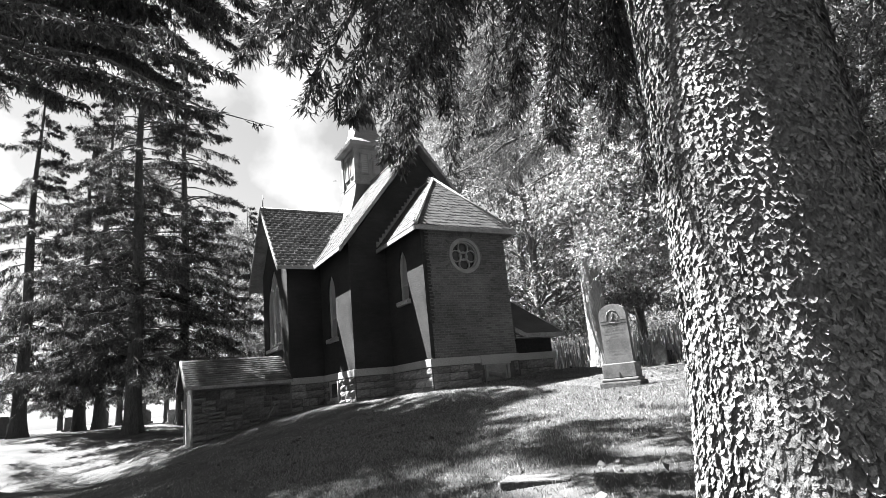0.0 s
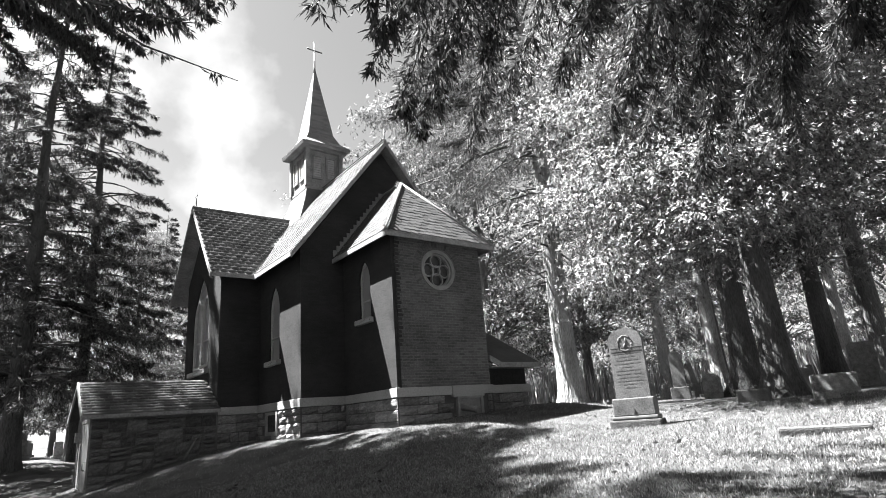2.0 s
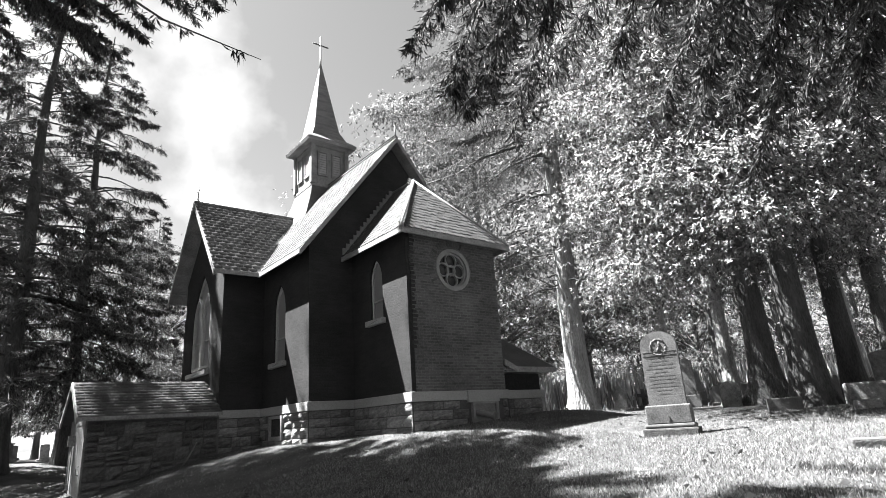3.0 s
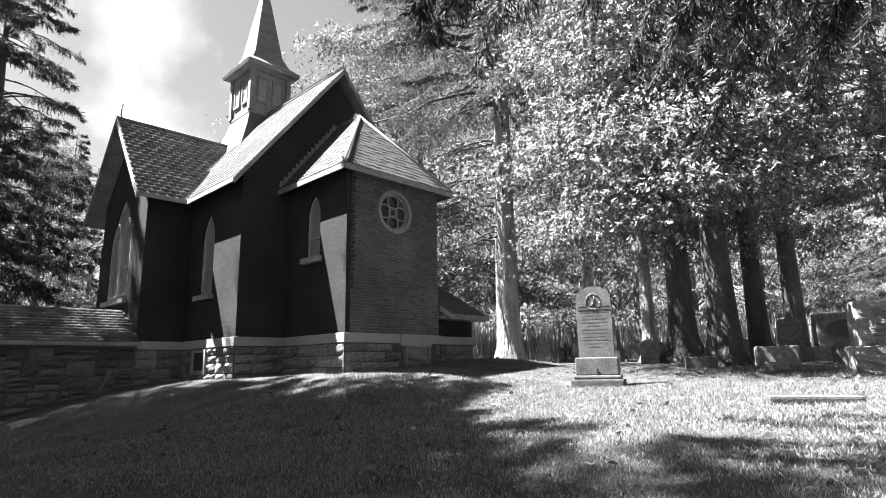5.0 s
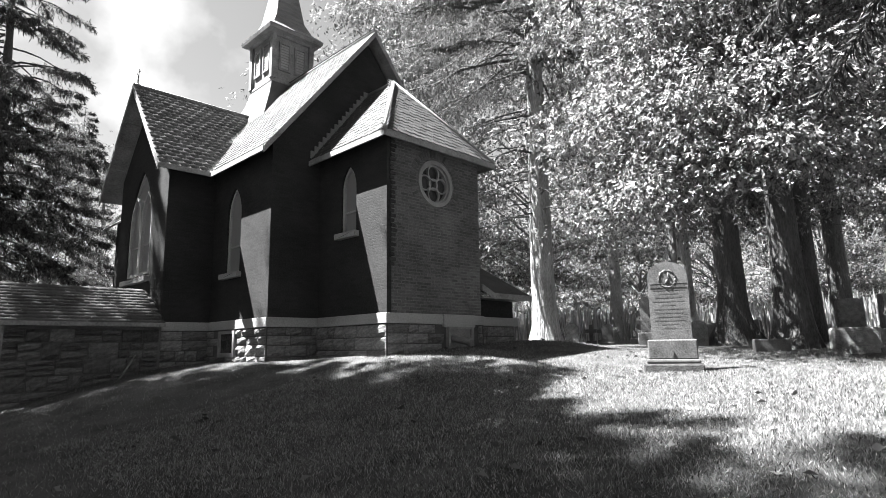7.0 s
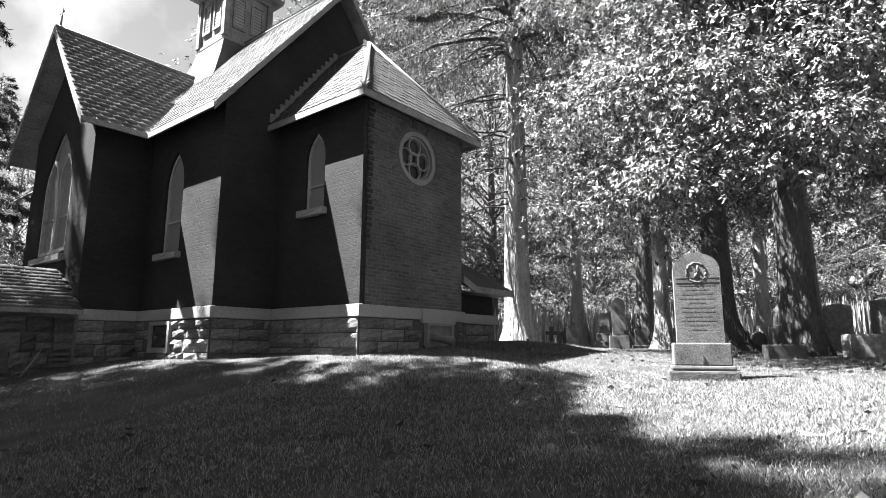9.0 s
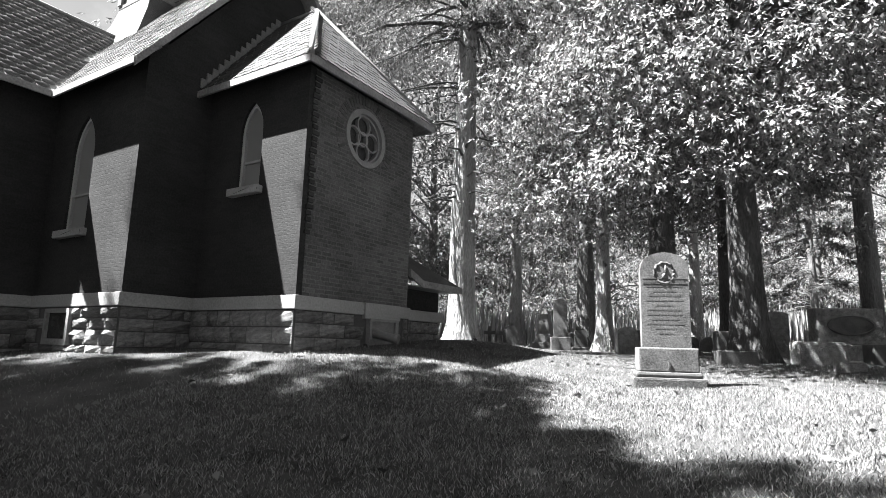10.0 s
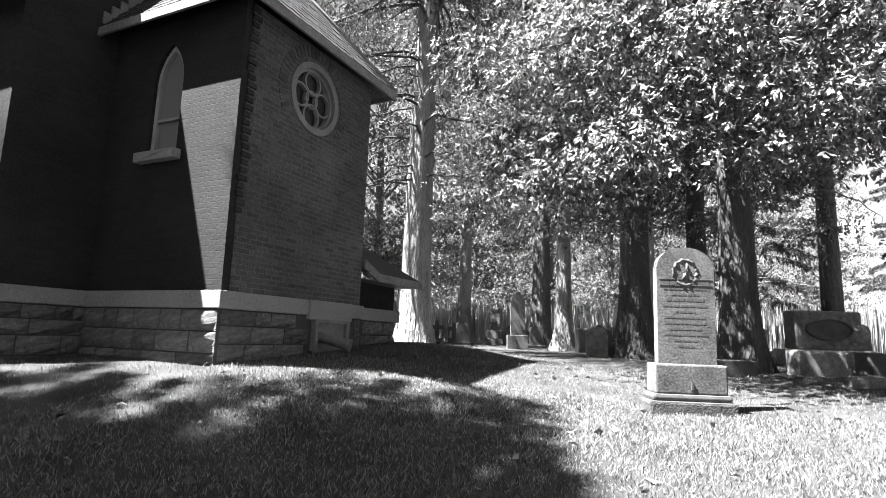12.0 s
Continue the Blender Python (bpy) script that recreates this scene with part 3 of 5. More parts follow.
for side in range(4):
    for c in (-0.27, 0.27):
        m = Matrix.Translation((BX, BY, 0)) @ Matrix.Rotation(side * math.pi / 2, 4, 'Z')
        lv = new("louvre")
        lv.parent = belfry
        bm = bmesh.new()
        plate(bm, [[(c - 0.2, 10.15), (c + 0.2, 10.15), (c + 0.2, 11.1), (c - 0.2, 11.1)], [(c - 0.14, 10.21), (c + 0.14, 10.21), (c + 0.14, 11.04), (c - 0.14, 11.04)]],
              lambda u, v, d: m @ Vector((u, -BH - 0.05 + d, v)), 0.045)
        cpart("frame", bm, M_WHITE, lv)
        for k in range(9):
            z = 10.24 + k * 0.09
            bm = bmesh.new()
            plate(bm, [[(c - 0.14, z), (c + 0.14, z), (c + 0.14, z + 0.085), (c - 0.14, z + 0.085)]], lambda u, v, d: m @ Vector((u, -BH - 0.035 + (v - z) * 0.35 + d, v)), 0.008)
            cpart("slat", bm, M_FRAME, lv)
bm = bmesh.new()
frustum(bm, [(11.28, 0.72), (11.34, 0.78), (11.36, 0.93), (11.448, 0.955)])
cpart("eave_board", bm, M_WHITE, belfry, "white boxed eave under the spire")
bm = bmesh.new()
frustum(bm, [(11.45, 0.95), (11.49, 0.96), (11.75, 0.68), (12.15, 0.5), (15.15, 0.03)])
cpart("spire", bm, mat("spire_slate", 0.07, 0.2, 0.5, 2, 30, 0.7, 0.02, stretch=(1, 1, 5)), belfry, "slender slate spire with flared eaves")
bm = bmesh.new()
tube(bm, [(BX, BY, 15.05), (BX, BY, 15.25), (BX, BY, 16.5)], [0.06, 0.035, 0.03], 8)
tube(bm, [(BX - 0.33, BY, 16.1), (BX + 0.33, BY, 16.1)], [0.03, 0.03], 8)
cpart("cross", bm, M_METAL, belfry, "thin dark metal cross")
for x, y, z, h in ((TVX + 0.1, TRY, TRZ, 0.55), (MID, VS + 0.05, RIDGE_N, 0.45)):
    bm = bmesh.new()
    tube(bm, [(x, y, z - 0.05), (x, y, z + h)], [0.022, 0.015], 6)
    tube(bm, [(x, y - 0.12, z + h * 0.72), (x, y + 0.12, z + h * 0.72)], [0.015, 0.015], 6)
    cpart("finial_cross", bm, M_METAL, roof_n)

# vestry lean-to on the east of the chancel
vestry = new("vestry")
vestry.parent = chapel
vestry["label"] = "low lean-to with dark roof and white fascia"
LY, LX1 = 14.25, 12.03
bm = bmesh.new()
box(bm, (CX1 - 0.02, LY, ZT), (LX1, LY + 0.25, 2.75))
box(bm, (LX1 - 0.25, LY + 0.25, ZT), (LX1, NY0, 2.75))
cpart("wall", bm, M_BRICK, vestry)
bm = bmesh.new()
box(bm, (CX1 - 0.02, LY - 0.09, ZB), (LX1 + 0.09, LY + 0.2, ZT), 0.012)
cpart("water_table", bm, M_BAND, vestry)
bm = bmesh.new()
box(bm, (CX1 - 0.02, LY - 0.005, 0.5), (LX1, NY0, ZB - 0.002))
cpart("foundation_core", bm, M_MORTAR, vestry)
bm = bmesh.new()
slab(bm, [(10.46, 13.82, 2.80), (12.2, 13.82, 2.80), (12.2, NY0, 4.22), (10.46, NY0, 4.22)], 0.05)
cpart("roof", bm, M_DARKROOF, vestry)
bm = bmesh.new()
board(bm, (10.72, 13.80, 2.79), (12.24, 13.80, 2.79), 0.13, 0.04)
board(bm, (12.22, 13.80, 2.79), (12.22, NY0, 4.2), 0.14, 0.04)
board(bm, (10.42, 13.87, 2.99), (10.78, 13.80, 2.79), 0.15, 0.05)
box(bm, (10.44, 13.83, 2.665), (12.2, LY, 2.69))
cpart("fascia_board", bm, M_WHITE, vestry)

# blocked vent opening with a pipe in the chancel foundation
M_DULL = mat("dull_board", 0.14, 0.26, 0.8, 5, 40)
vent = new("vent_panel")
vent.parent = chapel
vent["label"] = "boarded vent opening with a metal pipe"
bm = bmesh.new()
plate(bm, [[(9.24, 1.36), (10.05, 1.36), (10.05, 1.98), (9.24, 1.98)], [(9.3, 1.42), (9.97, 1.42), (9.97, 1.93), (9.3, 1.93)]], lambda u, v, d: (u, CY0 - 0.11 + d, v), 0.1)
cpart("frame", bm, M_DULL, vent)
bm = bmesh.new()
box(bm, (9.29, CY0 - 0.06, 1.41), (9.98, CY0 - 0.03, 1.94))
cpart("board", bm, M_DULL, vent)
bm = bmesh.new()
tube(bm, [(9.36, CY0 - 0.02, 1.74), (9.46, CY0 - 0.28, 1.68), (9.50, CY0 - 0.4, 1.65), (9.51, CY0 - 0.42, 1.648), (9.54, CY0 - 0.5, 1.63)], [0.075, 0.075, 0.075, 0.092, 0.092], 14)
cpart("pipe", bm, M_METAL, vent, "dark metal exhaust pipe")
# cellar window at the foot of the nave
cw = new("cellar_window")
cw.parent = chapel
bm = bmesh.new()
plate(bm, [[(17.72, 1.4), (18.55, 1.4), (18.55, 2.0), (17.72, 2.0)], [(17.8, 1.5), (18.47, 1.5), (18.47, 1.93), (17.8, 1.93)]], lambda u, v, d: (NX0 - 0.1 + d, u, v), 0.1)
cpart("frame", bm, M_WHITE, cw)
bm = bmesh.new()
box(bm, (NX0 - 0.05, 17.79, 1.49), (NX0 - 0.03, 18.48, 1.94))
cpart("glass", bm, M_ROSEGLASS, cw)

# rock-faced stones of the foundation, one by one
STONES = []
for k in range(14):
    bm = bmesh.new()
    r = random.Random(k)
    g = [[None] * 4 for _ in range(4)]
    for i in range(4):
        for j in range(4):
            rim = i in (0, 3) or j in (0, 3)
            g[i][j] = bm.verts.new(((i / 3 - 0.5) + (0 if i in (0, 3) else r.uniform(-0.08, 0.08)), -0.004 if rim else -0.03 - r.uniform(0, 0.055), (j / 3 - 0.5) + (0 if j in (0, 3) else r.uniform(-0.08, 0.08))))
    for i in range(3):
        for j in range(3):
            bm.faces.new((g[i][j], g[i + 1][j], g[i + 1][j + 1], g[i][j + 1]))
    loop = [g[i][0] for i in range(4)] + [g[3][j] for j in range(1, 4)] + [g[i][3] for i in (2, 1, 0)] + [g[0][j] for j in (2, 1)]
    low = [bm.verts.new((v.co.x, 0.03, v.co.z)) for v in loop]
    for i in range(12):
        bm.faces.new((loop[i], low[i], low[(i + 1) % 12], loop[(i + 1) % 12]))
    me = bpy.data.meshes.new("stone")
    bmesh.ops.recalc_face_normals(bm, faces=bm.faces)
    bm.to_mesh(me)
    bm.free()
    me.materials.append(M_STONE)
    STONES.append(me)
STONES2 = [m.copy() for m in STONES]
for m in STONES2:
    m.materials[0] = M_SHEDSTONE


def stone_at(place, turn, w, h):
    return Matrix.Translation(place) @ Matrix.Rotation(turn, 4, 'Z') @ Matrix.Translation((0, -0.03, 0)) @ Matrix.Diagonal((w, 1, h, 1))


def lay_stones(owner, a, b, z0, z1, turn, origin, seed, courses=(0.15, 0.26), skip=(), kinds=STONES, joint=0.016, split=0.0):
    """Courses of stones along a wall foot from a to b (plan points), outward side given by turn."""
    r = random.Random(seed)
    a, b = Vector((*a, 0)), Vector((*b, 0))
    d = (b - a)
    wide = d.length
    d.normalize()
    z = z1
    while z > z0:
        h = r.uniform(*courses)
        s = 0.0
        while s < wide - 0.02:
            w = min(r.uniform(0.22, 0.62), wide - s)
            if wide - s - w < 0.14:
                w = wide - s
            c = a + d * (s + w / 2)
            if not any(q0 < s + w / 2 < q1 and z - h / 2 > qz for q0, q1, qz in skip):
                n = (r.choice((2, 2, 3)) if w < 0.5 else 2) if r.random() < split else 1
                for q in range(n):
                    ob = new("stone", r.choice(kinds))
                    ob.parent = owner
                    ob.matrix_basis = stone_at(c + Vector((0, 0, z - h * (q + 0.5) / n)) - Vector(origin), turn, w - joint, h / n - joint)
            s += w
        z -= h


found = new("foundation")
found.parent = chapel
found["label"] = "rock-faced grey stone foundation courses"
OC = (9.0, 19.0, 1.3)
lay_stones(found, (CX0, CY0), (CX1, CY0), 1.1, ZB - 0.01, 0, OC, 1, (0.17, 0.27), [(1.5, 2.6, 1.3)])
lay_stones(found, (CX0, CY0 - 0.02), (CX0, NY0), 1.1, ZB - 0.01, -math.pi / 2, OC, 2)
lay_stones(found, (NX0, NY0), (CX0, NY0), 1.1, ZB - 0.01, 0, OC, 3)
lay_stones(found, (NX0, NY0 - 0.02), (NX0, TY0), 1.1, ZB - 0.01, -math.pi / 2, OC, 4, (0.15, 0.26), [(1.3, 2.5, 1.35)])
lay_stones(found, (TX0, TY0), (NX0, TY0), 0.9, ZB - 0.01, 0, OC, 5)
lay_stones(found, (CX1, LY), (LX1, LY), 1.1, ZB - 0.01, 0, OC, 6)

# ---- cellar entry shed ----
shed = thing("cellar_shed", "low stone cellar entrance shed with dark shingled gable roof", "shed", (3.7, 20.4, 0.4))
SH = Matrix.Translation((-3.7, -20.4, -0.4))
SX0, SY0, SY1, SE, SR = 2.25, 19.12, 21.7, 2.2, 3.08


def spart(name, bm, material, parent=None, label=""):
    ob = part(name, bm, material, parent or shed, label)
    ob.data.transform(SH)
    return ob


bm = bmesh.new()
box(bm, (SX0, SY0 + 0.04, -0.4), (TX0, SY0 + 0.3, SE))
box(bm, (SX0, SY1 - 0.3, -0.4), (TX0, SY1, SE))
SM = (SY0 + SY1) / 2
plate(bm, [[(SY0 + 0.3, -0.3), (SY1 - 0.3, -0.3), (SY1 - 0.3, SE), (SM, SR - 0.08), (SY0 + 0.3, SE)], [(SY0 + 0.5, 0.0), (SY0 + 1.4, 0.0), (SY0 + 1.4, 2.05), (SY0 + 0.5, 2.05)]], lambda u, v, d: (SX0 + d, u, v), 0.25)
spart("wall", bm, M_SHEDMORTAR, None, "stone wall")
bm = bmesh.new()
slab(bm, [(SX0 - 0.22, SY0 - 0.18, SE - 0.02), (TX0, SY0 - 0.18, SE - 0.02), (TX0, SM, SR), (SX0 - 0.22, SM, SR)], 0.05)
slab(bm, [(SX0 - 0.22, SY1 + 0.18, SE - 0.02), (TX0, SY1 + 0.18, SE - 0.02), (TX0, SM, SR), (SX0 - 0.22, SM, SR)], 0.05)
sroof = spart("roof", bm, M_DARKROOF, None, "dark weathered shingle roof")
sv = Vector((0, SM - SY0 + 0.18, SR - SE + 0.02))
sl = slates("shingles", (SX0 - 0.22, SY0 - 0.19, SE - 0.015), (1, 0, 0), sv, TX0 - SX0 + 0.22, sv.length, lambda a, b: 0 <= a <= TX0 - SX0 + 0.2 and b <= sv.length - 0.02, 0.14, 0.2, M_DARKROOF, sroof, "dark shingles", 0.05)
sl.data.transform(SH @ CH.inverted())
for a, b, h in (((SX0 - 0.23, SY0 - 0.2, SE), (TX0, SY0 - 0.2, SE), 0.09), ((SX0 - 0.23, SY0 - 0.2, SE), (SX0 - 0.23, SM, SR + 0.02), 0.15), ((SX0 - 0.23, SY1 + 0.2, SE), (SX0 - 0.23, SM, SR + 0.02), 0.15)):
    bm = bmesh.new()
    board(bm, a, b, h, 0.04)
    spart("fascia_board", bm, M_WHITE, None, "white painted fascia board")
bm = bmesh.new()
box(bm, (SX0 - 0.03, SY0 + 0.02, 0.0), (SX0 + 0.02, SY0 + 0.12, 2.12), 0.006)
box(bm, (SX0 - 0.03, SY0 + 1.4, 0.0), (SX0 + 0.02, SY0 + 1.5, 2.12), 0.006)
box(bm, (SX0 - 0.03, SY0 + 0.12, 2.04), (SX0 + 0.02, SY0 + 1.4, 2.14), 0.006)
spart("door_frame", bm, M_WHITE)
sd = new("door")
sd.parent = shed
sd["label"] = "white plank door"
for k in range(7):
    bm = bmesh.new()
    box(bm, (SX0 - 0.02, SY0 + 0.125 + k * 0.182, 0.05), (SX0 + 0.02, SY0 + 0.3 + k * 0.182, 2.03), 0.006)
    spart("plank", bm, M_WHITE, sd)
bm = bmesh.new()
tube(bm, [(SX0 - 0.03, SY0 + 0.25, 0.95), (SX0 - 0.09, SY0 + 0.25, 0.98), (SX0 - 0.09, SY0 + 0.25, 1.12), (SX0 - 0.03, SY0 + 0.25, 1.15)], [0.012] * 4, 6)
spart("handle", bm, M_METAL, sd, "dark iron pull handle")
lay_stones(shed, (SX0, SY0 + 0.03), (TX0 - 0.05, SY0 + 0.03), 0.1, SE - 0.14, 0, (3.7, 20.4, 0.4), 9, (0.2, 0.4), (), STONES2, 0.024, 0.6)
pipe = tagged(part("drain_pipe", bmesh.new(), M_METAL), "thin grey bent pipe leaning out of the ground", "pipe")
bm = bmesh.new()
tube(bm, [(4.22, 18.78, 0.9), (4.42, 18.84, 1.2), (4.54, 18.9, 1.38), (4.6, 18.96, 1.47), (4.63, 19.04, 1.48)], [0.019] * 5, 8)
bm.to_mesh(pipe.data)
bm.free()


# ---- gravestones ----
M_LEDGER = mat("lichened_stone", 0.025, 0.085, 0.9, 7, 50, 0.8, 0.02)
M_LETTER = mat("worn_letters", 0.035, 0.12, 0.8, 6, 40, 0.1, 0.005)


def headstone():
    t = thing("headstone", "tall round-topped marble headstone with carved wreath on a pedestal", "gravestone", on(9.5, 9.08))
    turn = Matrix.Rotation(math.atan2(-0.88, 0.36), 4, 'Z') @ Matrix.Diagonal((0.89, 0.89, 0.985, 1))      # local x along the face

    def hp(name, bm, material, label="", parent=None):
        ob = part(name, bm, material, parent or t, label)
        ob.data.transform(turn)
        return ob
    bm = bmesh.new()
    box(bm, (-0.5, -0.26, -0.1), (0.5, 0.26, 0.12), 0.03)
    hp("plinth", bm, M_LEDGER, "rough stone plinth")
    bm = bmesh.new()
    box(bm, (-0.45, -0.22, 0.12), (0.45, 0.22, 0.19), 0.03)
    hp("moulding", bm, M_DGRANITE, "dark moulded course")
    bm = bmesh.new()
    box(bm, (-0.41, -0.19, 0.19), (0.41, 0.19, 0.5), 0.02)
    hp("pedestal", bm, M_TOMB)
    bm = bmesh.new()
    w, hh = 0.34, 1.27
    arch = [(-w, 0.5), (w, 0.5), (w, 0.5 + hh - 0.22)]
    for i in range(13):
        a = math.pi * i / 12
        arch.append((w * 0.985 * math.cos(a), 0.5 + hh - 0.22 + 0.22 * math.sin(a)))
    arch.append((-w, 0.5 + hh - 0.22))
    plate(bm, [arch], lambda u, v, d: (u, -0.07 + d, v), 0.15)
    tab = hp("tablet", bm, M_TOMB, "weathered tablet with carved lines")
    sink = 0.5 + hh - 0.25
    bm = bmesh.new()
    r = random.Random(3)
    pts = [(0.14 * math.cos(0.2618 * k), -0.056, sink - 0.03 + 0.14 * math.sin(0.2618 * k)) for k in range(25)]
    tube(bm, pts, [0.017 + 0.009 * (k % 2) + r.uniform(0, 0.006) for k in range(25)], 6)
    tube(bm, [(-0.03, -0.066, sink - 0.11), (0.0, -0.068, sink - 0.05), (0.03, -0.068, sink + 0.01), (0.02, -0.066, sink + 0.07)], [0.012, 0.028, 0.026, 0.012], 6)
    hp("carved_wreath", bm, M_TOMB, "carved wreath in relief", tab)
    for k in range(12):
        z = 1.36 - k * 0.062
        half = [0.3, 0.26, 0.17, 0.23, 0.27, 0.12, 0.24, 0.25, 0.2, 0.26, 0.15, 0.1][k]
        s = -half
        while s < half:
            e = min(half, s + r.uniform(0.03, 0.1))
            bm = bmesh.new()
            box(bm, (s, -0.072, z), (e - 0.014, -0.068, z + (0.034 if k in (0, 3) else 0.02)))
            hp("inscription_word", bm, M_LETTER, "", tab)
            s = e
    for z in (1.345, 1.41):
        bm = bmesh.new()
        box(bm, (-0.31, -0.075, z), (0.31, -0.068, z + 0.01))
        hp("border_line", bm, M_TOMB, "", tab)
    bm = bmesh.new()
    box(bm, (-0.012, -0.205, 0.24), (0.012, -0.188, 0.32))
    hp("inscription_mark", bm, M_DGRANITE)
    return t


headstone()


def block(name, label, x, y, turn, sx, sy, z1, material, bevel=0.02, category="gravestone", dz=0.0, group="gravestones"):
    t = thing(name, label, category, on(x, y, dz), group)
    t.rotation_euler = (0, 0, turn)
    bm = bmesh.new()
    box(bm, (-sx / 2, -sy / 2, -0.15), (sx / 2, sy / 2, z1), bevel)
    part("body", bm, material, t)
    return t


def slab_stone(label, x, y, turn, w, h, d, material, base=0.0, arch=0.5, group="gravestones"):
    """Tablet with a rounded head on a low base."""
    t = thing("gravestone", label, "gravestone", on(x, y), group)
    t.rotation_euler = (0, 0, turn)
    if base:
        bm = bmesh.new()
        box(bm, (-w * 0.75, -d * 1.3, -0.15), (w * 0.75, d * 1.3, base), 0.02)
        part("base", bm, material, t)
    bm = bmesh.new()
    rise = arch * w / 2
    pts = [(-w / 2, base - (0 if base else 0.15)), (w / 2, base - (0 if base else 0.15)), (w / 2, base + h - rise)]
    pts += [(w / 2 * 0.99 * math.cos(math.pi * i / 10), base + h - rise + rise * math.sin(math.pi * i / 10)) for i in range(11)] + [(-w / 2, base + h - rise)]
    plate(bm, [pts], lambda u, v, q: (u, q - d / 2, v), d)
    part("tablet", bm, material, t)
    return t


def obelisk(label, x, y, w, h, material):
    t = thing("obelisk", label, "gravestone", on(x, y), "gravestones")
    bm = bmesh.new()
    box(bm, (-w * 0.85, -w * 0.85, -0.15), (w * 0.85, w * 0.85, 0.25), 0.02)
    box(bm, (-w * 0.65, -w * 0.65, 0.25), (w * 0.65, w * 0.65, 0.6), 0.02)
    part("base", bm, material, t)
    bm = bmesh.new()
    frustum(bm, [(0.6, w * 0.5), (h - 0.25, w * 0.32), (h, 0.02)], 0, 0)
    part("shaft", bm, material, t)
    return t


FACE = math.atan2(-0.86, 0.41)
# large granite family monument with an oval panel
mon = thing("monument", "large rough granite monument with a dark-rimmed oval panel", "gravestone", on(17.9, 6.75))
mon.rotation_euler, mon.scale = (0, 0, FACE), (0.82, 0.82, 0.82)
bm = bmesh.new()
box(bm, (-1.1, -0.45, -0.15), (1.1, 0.45, 0.4), 0.04)
part("base", bm, M_GRANITE, mon)
bm = bmesh.new()
box(bm, (-0.88, -0.28, 0.4), (0.88, 0.28, 1.42), 0.05)
bmesh.ops.subdivide_edges(bm, edges=bm.edges[:], cuts=5, use_grid_fill=True)
for v in bm.verts:
    if 0.45 < v.co.z:
        v.co += Vector((0, 0.5, 0.4)) * 0.06 * noise.noise(v.co * 5)
part("body", bm, M_GRANITE, mon)
bm = bmesh.new()
el = [(0.62 * math.cos(6.28319 * i / 40), 0.93 + 0.27 * math.sin(6.28319 * i / 40)) for i in range(40)]
el2 = [(u * 0.9, 0.93 + (v - 0.93) * 0.84) for u, v in el]
plate(bm, [el, el2], lambda u, v, d: (u, d - 0.35, v), 0.08)
part("oval_rim", bm, M_DGRANITE, mon, "dark oval rim")
bm = bmesh.new()
plate(bm, [el2], lambda u, v, d: (u, d - 0.315, v), 0.05)
part("oval_panel", bm, M_TOMB, mon, "smooth oval name panel")
block("gravestone", "low rough granite block in the leaf shade", 13.85, 7.37, FACE, 0.8, 0.4, 0.4, M_GRANITE, 0.05)
block("gravestone", "low dark block in the leaf shade", 15.2, 6.25, FACE, 0.7, 0.4, 0.38, M_DGRANITE, 0.04)
block("gravestone", "low flat ledger stone sunk in the grass", 7.8, 5.5, FACE, 0.9, 0.34, 0.07, M_LEDGER, 0.025)
block("gravestone", "flat worn stone lying flush in the lawn", 3.45, 4.45, FACE + 0.3, 0.6, 0.32, 0.03, M_LEDGER, 0.012)
block("gravestone", "small low marker stone in the grass", 12.3, 7.0, FACE, 0.4, 0.22, 0.14, M_GRANITE, 0.04)
block("gravestone", "dark low block stone under the trees", 12.95, 8.6, FACE, 0.62, 0.35, 0.24, M_DGRANITE, 0.02)
rf = thing("family_stone", "pale rock-faced granite stone on a rough base", "gravestone", on(11.85, 5.1))
rf.rotation_euler = (0, 0, FACE)
for nm, lo, hi, amp in (("base", (-0.72, -0.36, -0.2), (0.72, 0.36, 0.38), 0.09), ("tablet", (-0.6, -0.22, 0.38), (0.6, 0.22, 1.1), 0.1)):
    bm = bmesh.new()
    box(bm, lo, hi, 0.04)
    bmesh.ops.subdivide_edges(bm, edges=[e for e in bm.edges if e.calc_length() > 0.2], cuts=7, use_grid_fill=True)
    for v in bm.verts:
        v.co += Vector((0.25, 0.9, 0.3)) * amp * noise.noise(v.co * 6)
    part(nm, bm, mat("rock_faced_granite", 0.12, 0.34, 0.9, 7, 40, 1.0, 0.04), rf)
for k in range(5):
    bm = bmesh.new()
    box(bm, (-0.4 + 0.03 * k, -0.275, 0.52 + k * 0.09), (0.36 - 0.05 * (k % 2), -0.255, 0.555 + k * 0.09), 0.004)
    part("inscription_bar", bm, M_DGRANITE, rf)
slab_stone("upright granite slab beside the monument", 18.6, 8.2, FACE, 0.6, 1.15, 0.2, M_GRANITE, 0.0, 0.25)
slab_stone("tall narrow marble tablet on a block base", 20.3, 14.6, FACE, 0.44, 1.3, 0.16, M_TOMB, 0.42, 0.9)
obelisk("dark granite obelisk among the trees", 25.6, 17.3, 0.55, 1.75, M_DGRANITE)
slab_stone("small pale marble tablet", 27.8, 17.4, FACE, 0.5, 0.8, 0.12, M_TOMB, 0.1, 1.0)
block("gravestone", "dark rough family stone in the shade", 20.2, 12.2, FACE, 1.0, 0.45, 0.7, M_DGRANITE, 0.06)
block("gravestone", "dark rough family stone in the shade", 16.3, 9.0, FACE, 0.7, 0.4, 0.62, M_DGRANITE, 0.05)
slab_stone("small dark leaning tablet", 16.6, 11.4, FACE, 0.5, 0.7, 0.14, M_GRANITE, 0.0, 0.8)
